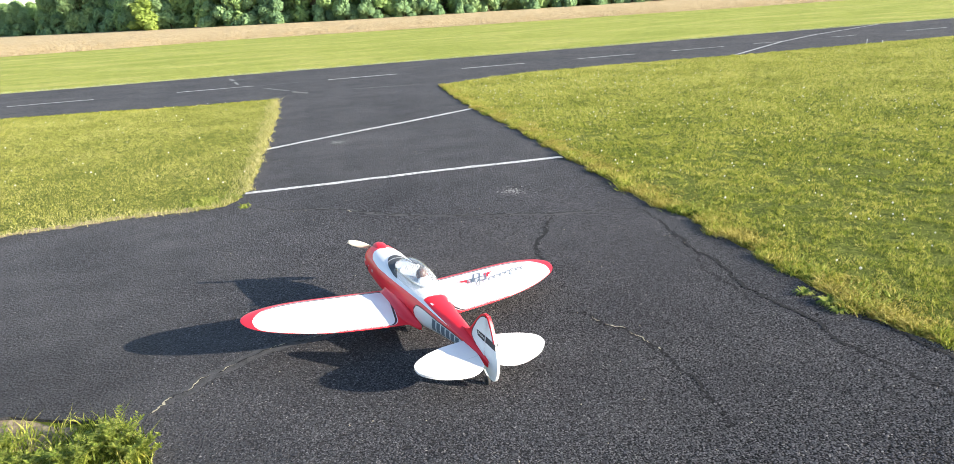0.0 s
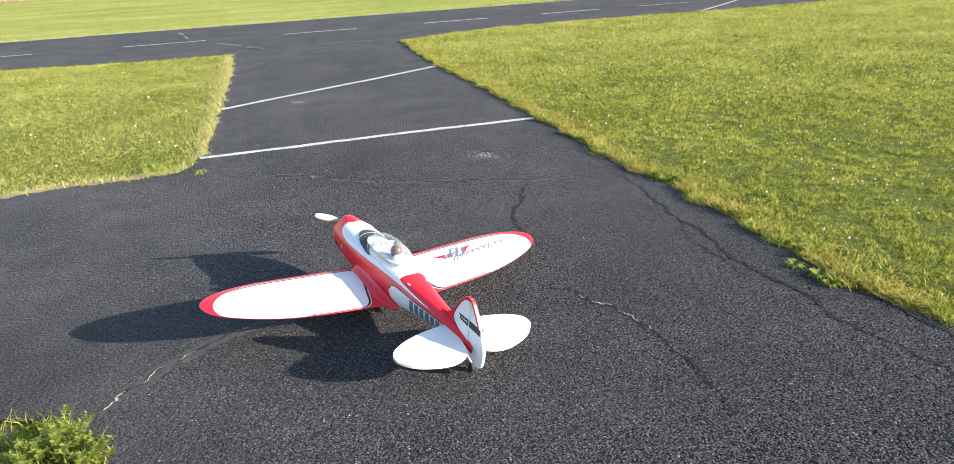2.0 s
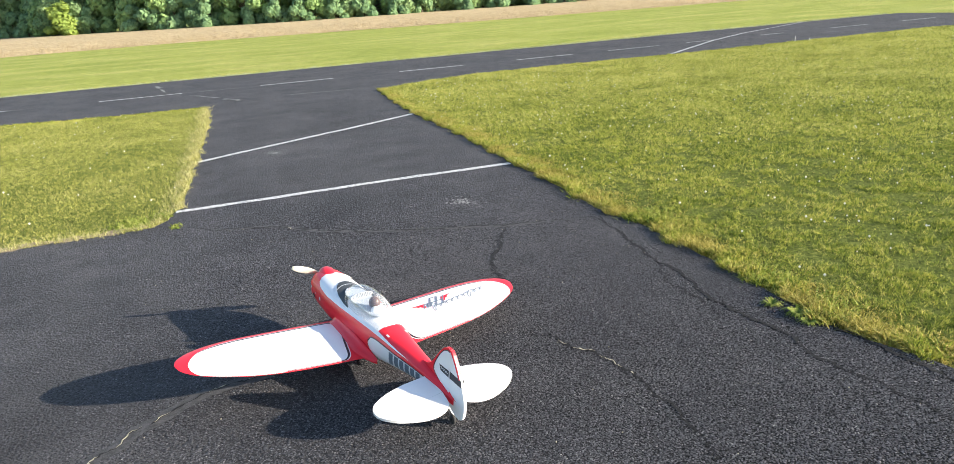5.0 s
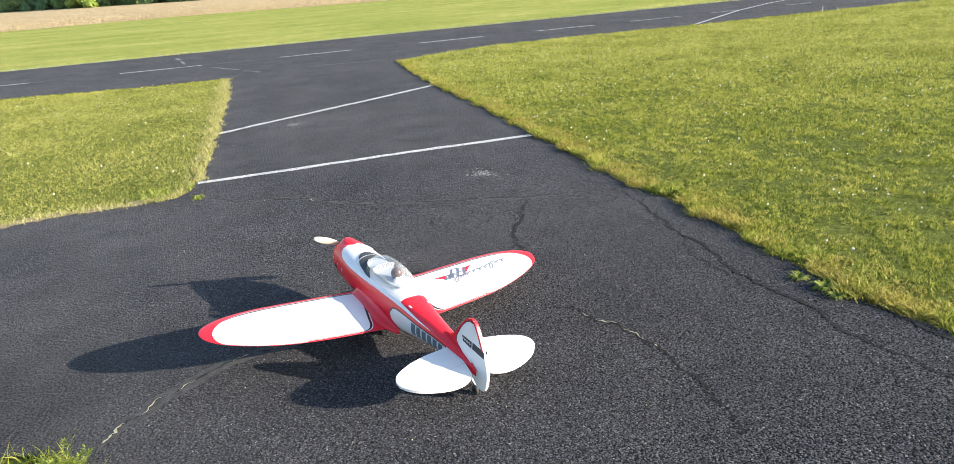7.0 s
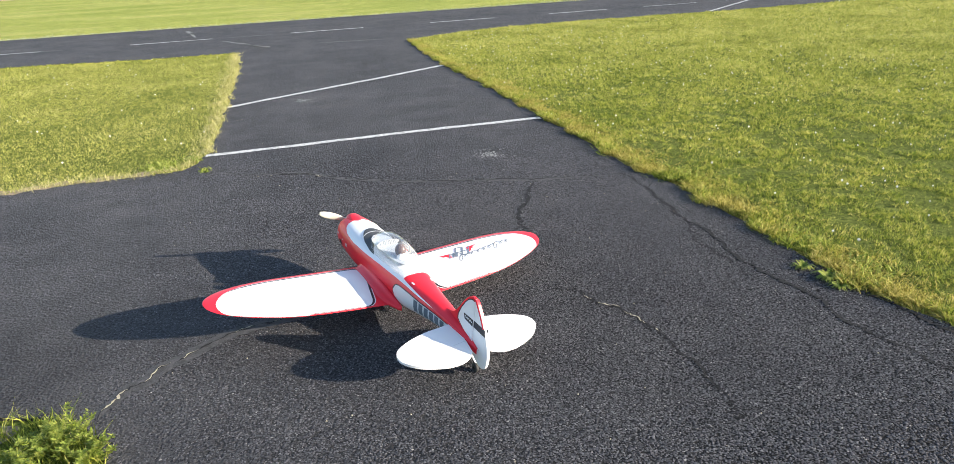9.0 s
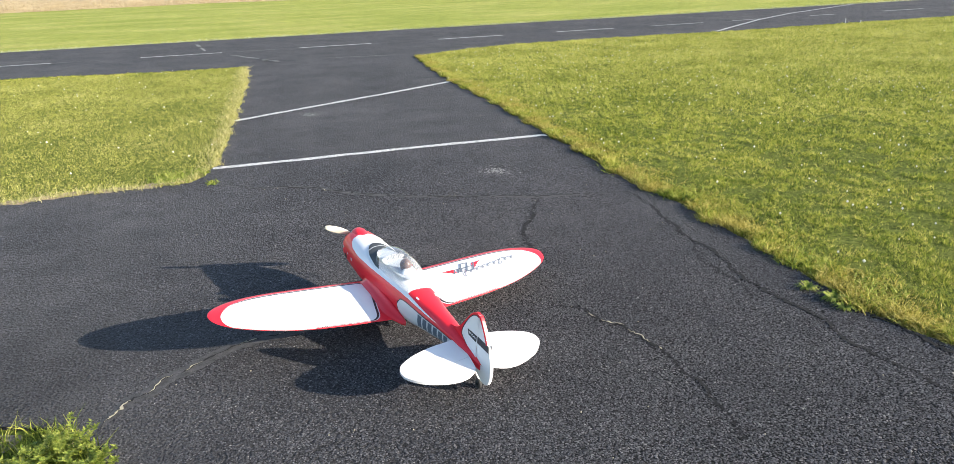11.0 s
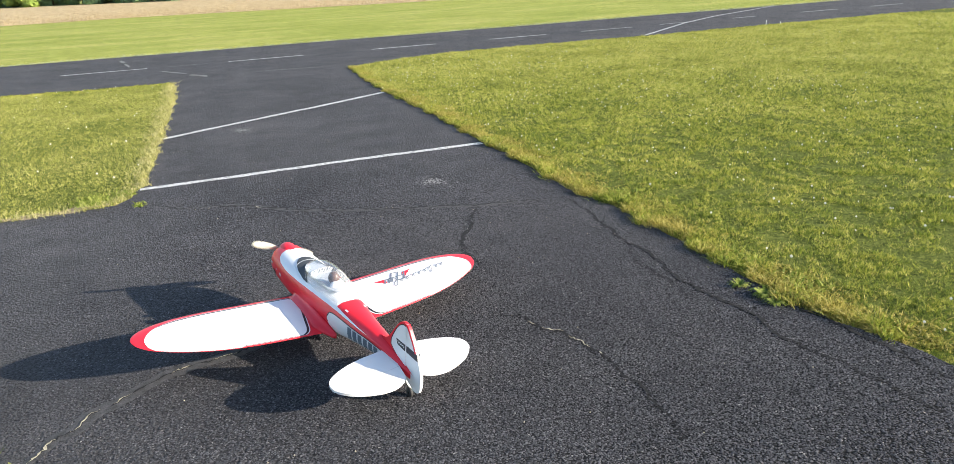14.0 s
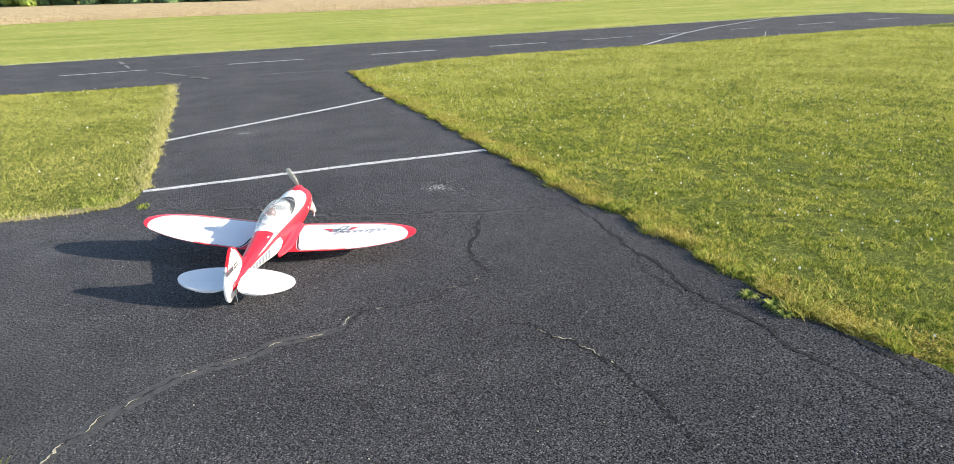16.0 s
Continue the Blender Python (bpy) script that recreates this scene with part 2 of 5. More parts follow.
def stubble_material():
    m, nt, b = start("crop_stubble", 0.95)
    b.inputs["Specular IOR Level"].default_value = 0.05
    a = noise_node(nt, 0.5, 6, 0.7, (0.5, 2.5, 1))
    r = ramp_node(nt, [(0.3, (0.39, 0.295, 0.165)), (0.5, (0.52, 0.41, 0.245)), (0.7, (0.63, 0.52, 0.335))])
    nt.links.new(a.outputs["Fac"], r.inputs["Fac"])
    f = noise_node(nt, 2.2, 6, 0.8, (1.0, 0.5, 1))
    g = ramp_node(nt, [(0.35, (0.6, 0.57, 0.52)), (0.65, (1.25, 1.25, 1.25))])
    nt.links.new(f.outputs["Fac"], g.inputs["Fac"])
    nt.links.new(mix_node(nt, r.outputs["Color"], g.outputs["Color"], 1.0, "MULTIPLY"), b.inputs["Base Color"])
    bump(nt, b, f.outputs["Fac"], 0.8, 0.12)
    return m


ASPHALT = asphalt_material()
STONE = stone_material()
SOIL = grass_ground_material()
THATCH = thatch_material()
STUBBLE = stubble_material()
LINE = worn_paint_material()
BLADE = blade_material("lawn_blade", [(0.0, (0.052, 0.082, 0.011)), (0.2, (0.138, 0.192, 0.024)), (0.45, (0.258, 0.308, 0.042)), (0.75, (0.430, 0.428, 0.080)), (1.0, (0.58, 0.53, 0.16))], 0.8, 0.43)
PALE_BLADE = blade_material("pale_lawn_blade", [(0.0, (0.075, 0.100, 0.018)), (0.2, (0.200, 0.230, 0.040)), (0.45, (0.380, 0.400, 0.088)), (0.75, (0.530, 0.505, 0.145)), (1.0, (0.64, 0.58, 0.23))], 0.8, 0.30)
STRAW = blade_material("dry_blade", [(0.0, (0.24, 0.26, 0.05)), (0.4, (0.44, 0.42, 0.15)), (1.0, (0.62, 0.55, 0.30))], 3.0)
OCHRE = blade_material("withered_leaf", [(0.0, (0.11, 0.11, 0.024)), (0.35, (0.29, 0.26, 0.055)), (0.7, (0.47, 0.40, 0.10)), (1.0, (0.62, 0.53, 0.19))], 3.0)
STALK = blade_material("cut_stalk", [(0.0, (0.24, 0.18, 0.095)), (0.4, (0.37, 0.29, 0.165)), (1.0, (0.50, 0.42, 0.27))], 0.3, 0.3)
WEED = blade_material("weed_leaf", [(0.0, (0.11, 0.17, 0.025)), (0.5, (0.25, 0.31, 0.055)), (1.0, (0.42, 0.43, 0.11))], 4.0)
PALE_EDGE = blade_material("pale_edge_blade", [(0.0, (0.06, 0.08, 0.03)), (0.4, (0.26, 0.30, 0.13)), (1.0, (0.62, 0.62, 0.46))], 3.0)
LEAVES = [blade_material("leaf_mid", [(0.0, (0.18, 0.30, 0.12)), (0.5, (0.26, 0.39, 0.15)), (1.0, (0.34, 0.47, 0.18))], 0.4, 0.08),
          blade_material("leaf_dark", [(0.0, (0.145, 0.26, 0.14)), (0.5, (0.215, 0.345, 0.17)), (1.0, (0.29, 0.42, 0.20))], 0.4, 0.08),
          blade_material("leaf_bright", [(0.0, (0.20, 0.29, 0.06)), (0.5, (0.28, 0.37, 0.085)), (1.0, (0.35, 0.42, 0.11))], 0.4, 0.08),
          blade_material("leaf_grey", [(0.0, (0.17, 0.275, 0.125)), (0.5, (0.24, 0.355, 0.16)), (1.0, (0.31, 0.43, 0.19))], 0.4, 0.08)]
BARK = plain("bark", (0.11, 0.085, 0.06), 0.9, 0, 0.3, 3.0, 0.02)
CRACK = plain("crack_shadow", (0.006, 0.006, 0.007), 0.95, 0, 0.3, 20.0)
GRIT = plain("pale_grit", (0.42, 0.38, 0.27), 0.95, 0, 0.35, 40.0, 0.003)
SEALER = plain("smooth_sealer", (0.054, 0.053, 0.054), 0.85, 0, 0.5, 26.0, 0.014)
SCUFF = plain("scuffed_stone", (0.25, 0.25, 0.245), 0.9, 0, 0.5, 45.0, 0.002)
DIRT = plain("bare_dirt", (0.27, 0.21, 0.135), 0.95, 0, 0.6, 45.0, 0.02)
PETAL = plain("clover_petal", (0.72, 0.70, 0.62), 0.8, 0, 0.1)
RED = plain("red_covering", (0.80, 0.018, 0.034), 0.34, 0, 0.05, 3.0, 0.0, 0.05)
WHITE = plain("white_covering", (0.80, 0.80, 0.81), 0.30, 0, 0.025, 3.0, 0.0, 0.4)
STRIPE_BLACK = plain("black_trim", (0.02, 0.02, 0.025), 0.4)
NAVY = plain("dark_grey_letters", (0.13, 0.16, 0.20), 0.4)
RUBBER = plain("black_rubber", (0.025, 0.025, 0.026), 0.75)
STEEL = plain("bright_wire", (0.55, 0.55, 0.56), 0.3, 0.9)
PROP = plain("cream_propeller", (0.72, 0.70, 0.60), 0.35)
COCKPIT = plain("cockpit_black", (0.045, 0.05, 0.055), 0.6)
PANEL_GREY = plain("panel_grey", (0.62, 0.63, 0.64), 0.5)
FLOOR_GREY = plain("cockpit_grey", (0.42, 0.45, 0.49), 0.6)
SKIN = plain("brown_figure", (0.085, 0.045, 0.04), 0.35)
BLUE = plain("blue_covering", (0.05, 0.20, 0.55), 0.3, 0, 0.05)
GLASS = glass_material()


# ---- building helpers ----
def part(name, bm, material, parent=None, label="", smooth=False, m=None):
    me = bpy.data.meshes.new(name)
    bmesh.ops.recalc_face_normals(bm, faces=bm.faces)
    bm.to_mesh(me)
    bm.free()
    for mm in (material if isinstance(material, (list, tuple)) else [material]):
        me.materials.append(mm)
    if m is not None:
        me.transform(m)
    if smooth:
        me.shade_smooth()
    ob = new(name, me)
    if parent is not None:
        ob.parent = parent
    if label:
        ob["label"] = label
    return ob


def raw(name, verts, faces, material):
    me = bpy.data.meshes.new(name)
    me.from_pydata(verts, [], faces)
    me.materials.append(material)
    me.update()
    return new(name, me)


def loft(bm, rings, close=True, caps=True, mats=None):
    vs = [[bm.verts.new(p) for p in r] for r in rings]
    n = len(vs[0])
    for i, (a, b) in enumerate(zip(vs, vs[1:])):
        for j in range(n if close else n - 1):
            q = [a[j], a[(j + 1) % n], b[(j + 1) % n], b[j]]
            f = bm.faces.new(q)
            if mats:
                f.material_index = mats(i, j)
    if caps and close:
        bm.faces.new(vs[0])
        bm.faces.new(vs[-1])
    return vs


def plate(outline, thick, place, bev=0.0):
    """A flat plate: outline of (a, b), place(a, b, c) gives the point, c across the thickness."""
    bm = bmesh.new()
    top = [bm.verts.new(place(a, b, thick / 2)) for a, b in outline]
    bot = [bm.verts.new(place(a, b, -thick / 2)) for a, b in outline]
    bm.faces.new(top)
    bm.faces.new(bot[::-1])
    n = len(outline)
    for i in range(n):
        bm.faces.new((top[i], bot[i], bot[(i + 1) % n], top[(i + 1) % n]))
    if bev:
        es = [e for e in bm.edges if len(e.link_faces) == 2 and any(len(f.verts) > 4 for f in e.link_faces)]
        bmesh.ops.bevel(bm, geom=es, offset=bev, segments=2, affect="EDGES")
    return bm


def smooth_loop(pts, n=4, closed=True):
    """Catmull-Rom points through the corners."""
    out, k = [], len(pts)
    for i in range(k if closed else k - 1):
        p = [pts[(i + d) % k] if closed else pts[min(max(i + d, 0), k - 1)] for d in (-1, 0, 1, 2)]
        for s in range(n):
            t = s / n
            out.append(tuple(0.5 * (2 * b + (c - a) * t + (2 * a - 5 * b + 4 * c - d) * t * t + (3 * b - a - 3 * c + d) * t ** 3)
                             for a, b, c, d in zip(*p)))
    if not closed:
        out.append(tuple(pts[-1]))
    return out


def tube(bm, pts, r0, r1=None, sides=8):
    r1 = r0 if r1 is None else r1
    rings = []
    for i, p in enumerate(pts):
        p = Vector(p)
        d = (Vector(pts[min(i + 1, len(pts) - 1)]) - Vector(pts[max(i - 1, 0)])).normalized()
        u = d.cross(Vector((0.31, 0.2, 0.93))).normalized()
        w = d.cross(u)
        r = r0 + (r1 - r0) * i / max(1, len(pts) - 1)
        rings.append([p + r * (math.cos(a) * u + math.sin(a) * w) for a in (2 * math.pi * j / sides for j in range(sides))])
    loft(bm, rings)


def wheel_rings(r, w, inner=0.55):
    prof = [(-w * .5, r * inner), (-w * .5, r * .85), (-w * .3, r * .98), (0, r), (w * .3, r * .98), (w * .5, r * .85), (w * .5, r * inner)]
    return prof


def revolve_x(bm, prof, c=(0, 0, 0), sides=18, close=False):
    vs = []
    for j in range(sides):
        a = 2 * math.pi * j / sides
        vs.append([bm.verts.new((c[0] + x, c[1] + r * math.cos(a), c[2] + r * math.sin(a))) for x, r in prof])
    k = len(prof)
    for j in range(sides):
        a, b = vs[j], vs[(j + 1) % sides]
        for i in range(k if close else k - 1):
            bm.faces.new((a[i], a[(i + 1) % k], b[(i + 1) % k], b[i]))


def ribbon(pts, width, z, jitter=0.0, taper=False):
    """A flat strip along a line on the ground."""
    bm = bmesh.new()
    rows_ = []
    n = len(pts)
    for i, p in enumerate(pts):
        a, b = pts[max(i - 1, 0)], pts[min(i + 1, n - 1)]
        dx, dy = b[0] - a[0], b[1] - a[1]
        q = math.hypot(dx, dy) or 1
        w = width * (1 + jitter * random.uniform(-1, 1)) * 0.5
        if taper:
            w *= min(1, 4 * min(i, n - 1 - i) / n + 0.1)
        ox, oy = random.uniform(-1, 1) * jitter * width * .4, random.uniform(-1, 1) * jitter * width * .4
        rows_.append((bm.verts.new((p[0] - dy / q * w + ox, p[1] + dx / q * w + oy, z)), bm.verts.new((p[0] + dy / q * w + ox, p[1] - dx / q * w + oy, z))))
    for (a, b), (c, d) in zip(rows_, rows_[1:]):
        bm.faces.new((a, b, d, c))
    return bm


def fine_line(pts, step, wobble):
    """Resample a line and let it wander, as a crack does."""
    out = [pts[0]]
    for a, b in zip(pts, pts[1:]):
        n = max(1, int(math.dist(a, b) / step))
        for i in range(1, n + 1):
            t = i / n
            k = wobble if i < n else 0.4 * wobble
            out.append((a[0] + (b[0] - a[0]) * t + random.uniform(-k, k), a[1] + (b[1] - a[1]) * t + random.uniform(-k, k)))
    return out


def inside(poly, x, y):
    """Which of the points lie in the polygon (numpy)."""
    r = np.zeros(len(x), bool)
    for (x0, y0), (x1, y1) in zip(poly, poly[1:] + poly[:1]):
        if y0 != y1:
            r ^= ((y0 > y) != (y1 > y)) & (x < (x1 - x0) * (y - y0) / (y1 - y0) + x0)
    return r


# ---- ground, pavement, field ----
LEFT_EDGE = [(-14, 5.6), (-6, 6.35), (-1.88, 6.52), (-0.97, 6.6), (-0.42, 6.56), (-0.16, 6.6), (-0.02, 6.72), (0.11, 7.16), (0.2, 8.06), (0.34, 9.35), (0.47, 10.8), (0.63, 12.4), (0.76, 14.8)]
LEFT_RUNWAY = [(0.7, 14.95), (-0.46, 15.0), (-2.1, 15.35), (-4.35, 15.75), (-9, 15.9), (-130, 16.0)]
RIGHT_EDGE = [(4.04, 14.7), (3.8, 12.86), (3.62, 11.03), (3.52, 8.8), (3.38, 7.07), (3.3, 5.81), (3.21, 4.96), (3.25, 4.45), (3.2, 3.98), (3.18, 3.46), (3.12, 2.96), (3.08, 2.72), (3.09, 2.5), (3.14, 2.1), (3.3, 1.0), (3.5, -3), (3.6, -9)]
RIGHT_RUNWAY = [(27.6, 15.45), (17, 15.5), (12, 15.55), (8.6, 15.85), (6.9, 15.8), (5.4, 15.5), (4.3, 14.95)]
NEAR_BED = [(-14, 3.5), (-2.4, 3.35), (-1.0, 3.2), (-0.76, 3.05), (-0.48, 2.95), (-0.38, 2.77), (-0.33, 2.5), (-0.3, 1.6), (-0.4, -9)]


def frayed(line, amount=0.03, step=0.18):
    out = [line[0]]
    for a, b in zip(line, line[1:]):
        n = max(1, min(80, int(math.dist(a, b) / step)))
        for i in range(1, n + 1):
            t = i / n
            out.append((a[0] + (b[0] - a[0]) * t + random.uniform(-amount, amount), a[1] + (b[1] - a[1]) * t + random.uniform(-amount, amount)))
    return out


left_edge, right_edge, near_bed = frayed(LEFT_EDGE), frayed(RIGHT_EDGE), frayed(NEAR_BED, 0.02)
left_runway, right_runway = frayed(LEFT_RUNWAY, 0.04, 0.4), frayed(RIGHT_RUNWAY, 0.04, 0.4)
far_runway = frayed([(-130, 21.7), (27.6, 21.77)], 0.05, 0.4)
PAVED = left_edge + left_runway + far_runway + right_runway + right_edge + near_bed[::-1]


def build_ground():
    bm = bmesh.new()
    size = 3000
    vs = [bm.verts.new(p) for p in ((-size, -size, -0.014), (size, -size, -0.014), (size, size, -0.014), (-size, size, -0.014))]
    bm.faces.new(vs)
    tagged(part("ground", bm, SOIL), "mown green and yellowing grass field", "grass", kind="structure")
    bm = bmesh.new()
    top = [bm.verts.new((x, y, 0.0)) for x, y in PAVED]
    low = [bm.verts.new((x * 1.0, y, -0.05)) for x, y in PAVED]
    bm.faces.new(top)
    n = len(top)
    for i in range(n):
        bm.faces.new((top[i], low[i], low[(i + 1) % n], top[(i + 1) % n]))
    bmesh.ops.triangulate(bm, faces=[f for f in bm.faces if len(f.verts) > 4])
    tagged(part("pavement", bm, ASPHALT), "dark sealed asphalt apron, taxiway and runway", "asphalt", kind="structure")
    bm = bmesh.new()
    near_ = [(-160, 52), (-13, 50), (0, 53), (17, 50), (36, 49.5), (160, 49)]
    far_ = [(-160, 262), (-40, 158), (0, 118), (20, 106), (60, 108), (200, 112)]
    a = [bm.verts.new((x, y, 0.0)) for x, y in near_]
    b = [bm.verts.new((x, y, 0.05)) for x, y in far_]
    for i in range(len(a) - 1):
        bm.faces.new((a[i], a[i + 1], b[i + 1], b[i]))
    tagged(part("crop_field", bm, STUBBLE), "tan harvested crop stubble field", "field", kind="structure")


build_ground()


def paint_line(pts, width):
    tagged(part("white_line", ribbon(fine_line(pts, 0.15, 0.006), width, 0.004, 0.12), LINE), "worn white line painted on the asphalt", "painted line", "painted lines", "structure")


paint_line([(0.06, 6.99), (1.1, 6.97), (2.2, 6.95), (3.32, 6.89)], 0.085)
paint_line([(0.33, 9.30), (1.4, 9.86), (2.5, 10.42), (3.3, 10.86), (3.63, 11.05)], 0.085)
for x0, long_, y0 in ((-11.9, 1.72, 18.08), (-8.4, 1.72, 18.08), (-4.83, 1.72, 18.08), (-1.36, 1.72, 18.08), (2.09, 1.72, 18.08), (5.49, 1.72, 18.08), (8.74, 1.72, 18.08), (11.6, 1.72, 18.1), (14.35, 1.1, 18.16), (17.15, 0.95, 18.2), (20.05, 1.65, 18.25), (23.3, 1.6, 18.25)):
    paint_line([(x0, y0), (x0 + long_, y0)], 0.085 if x0 < 10 else 0.06)
paint_line([(11.9, 15.62), (15.2, 18.04), (17.6, 19.47), (22.4, 21.7)], 0.07)

# ---- cracks and marks in the asphalt ----
OPEN = []          # cracks and bands where no stones stand: points and half width


def crack(pts, width, grit=(), seal=0.0, fill=None):
    line = fine_line(fine_line(pts, 0.06, 0.026), 0.016, 0.008)
    if seal:
        tagged(part("sealer_band", ribbon(smooth_loop(pts, 5, False), seal, 0.0014, 0.12, True), SEALER), "smooth black sealer band along a crack", "sealer", "sealer bands", "structure")
    tagged(part("crack", ribbon(line, width * 0.8, 0.004, 0.95, True), CRACK), "dark open crack and painted shadow line in the asphalt", "crack", "asphalt cracks", "structure")
    OPEN.append((line, max(width * 0.5 + 0.003, seal * 0.36)))
    n = len(line)
    for a, b, w in grit:
        seg = line[int(a * n):max(int(a * n) + 3, int(b * n))]
        tagged(part("crack_fill", ribbon(fine_line(seg, 0.009, 0.003), w * 0.5, 0.006, 0.9, True), fill or GRIT), "pale grit and dry moss caught in a crack", "grit", "crack fillings", "structure")


crack([(-0.52, 2.82), (-0.46, 2.87), (-0.38, 2.96), (-0.33, 3.03), (-0.31, 3.08), (-0.23, 3.12), (-0.18, 3.20), (-0.09, 3.25), (0.01, 3.33), (0.10, 3.39), (0.15, 3.41), (0.24, 3.43), (0.33, 3.44), (0.43, 3.46), (0.52, 3.49), (0.59, 3.54), (0.73, 3.53), (0.87, 3.54), (0.93, 3.56), (0.97, 3.63), (1.06, 3.71)], 0.009,
      ((0.10, 0.19, 0.018), (0.21, 0.31, 0.010), (0.33, 0.38, 0.008), (0.47, 0.54, 0.012), (0.57, 0.64, 0.014), (0.70, 0.74, 0.012), (0.78, 0.86, 0.014), (0.90, 0.97, 0.012)), 0.085)
crack([(1.06, 3.71), (1.22, 3.67), (1.43, 3.64), (1.53, 3.70), (1.59, 3.75), (1.69, 3.76), (1.89, 3.87)], 0.010, ((0.1, 0.16, 0.008), (0.62, 0.72, 0.012), (0.8, 0.9, 0.010)), 0.0)
crack([(1.92, 3.90), (1.91, 4.00), (1.91, 4.15), (2.02, 4.39), (2.18, 4.61), (2.36, 4.95)], 0.024)
crack([(0.04, 6.45), (0.39, 6.16), (0.76, 6.02), (1.1, 5.67), (1.47, 5.41), (1.77, 5.26), (2.11, 5.11), (2.38, 4.97), (2.72, 4.88), (3.03, 4.78)], 0.022, ((0.3, 0.33, 0.01),), 0.06)
crack([(3.06, 4.83), (3.03, 4.45), (2.96, 4.13), (2.90, 3.90), (2.88, 3.66), (2.86, 3.44), (2.80, 3.22), (2.79, 3.02), (2.80, 2.79), (2.81, 2.63), (2.78, 2.48), (2.75, 2.34), (2.75, 2.20), (2.79, 2.12), (2.80, 2.00), (2.80, 1.91), (2.81, 1.62)], 0.019)
crack([(2.86, 3.7), (2.74, 3.42), (2.72, 3.1), (2.66, 2.86)], 0.008)
crack([(1.65, 3.20), (1.78, 3.17), (1.81, 3.03), (1.83, 2.95), (1.89, 2.90), (1.90, 2.81), (1.93, 2.68), (1.92, 2.51), (1.93, 2.38), (1.93, 2.26), (1.89, 2.12), (1.85, 1.94)], 0.013, ((0.16, 0.22, 0.010), (0.24, 0.33, 0.011), (0.36, 0.47, 0.009), (0.50, 0.53, 0.008)))
crack([(-0.24, 20.9), (-0.08, 19.62), (0.02, 18.49)], 0.006, ((0.05, 0.45, 0.16), (0.5, 0.95, 0.11)), 0, SCUFF)
crack([(0.45, 17.5), (0.67, 17.1), (1.22, 15.75), (1.45, 15.3)], 0.006, ((0.05, 0.6, 0.09), (0.65, 0.97, 0.18)), 0, SCUFF)
crack([(-6.0, 18.05), (-2.5, 18.06), (0.8, 18.04), (2.0, 18.05)], 0.006, ((0.02, 0.5, 0.03), (0.72, 0.78, 0.06), (0.82, 0.97, 0.05)), 0, SCUFF)
crack([(1.5, 15.6), (2.8, 15.4), (4.0, 15.2)], 0.006, ((0.3, 0.9, 0.05),), 0, SCUFF)
crack([(0.6, 7.4), (0.55, 8.2), (0.68, 8.9), (0.62, 9.6)], 0.006)


# dark line beside the lawn: the grass edge's shadow, laid as a crack ribbon
crack([(3.19, 3.02), (3.16, 2.74), (3.06, 2.50), (3.07, 2.35), (3.08, 2.17), (3.08, 1.99), (3.07, 1.88), (3.05, 1.78)], 0.020)


def scuff(x, y, rx, ry):
    bm = bmesh.new()
    for _ in range(130):
        a, r = random.uniform(0, 6.28), random.gauss(0, 0.5)
        px, py, s = x + rx * r * math.cos(a), y + ry * r * math.sin(a), random.uniform(0.003, 0.012)
        vs = [bm.verts.new((px + s * math.cos(k + a), py + s * math.sin(k + a), 0.004)) for k in (0, 1.6, 3.0, 4.6)]
        bm.faces.new(vs)
    tagged(part("scuff_mark", bm, SCUFF), "pale scuffed stones in the asphalt", "scuff", "scuff marks", "structure")


scuff(2.35, 5.81, 0.16, 0.2)
scuff(1.23, 9.24, 0.22, 0.25)


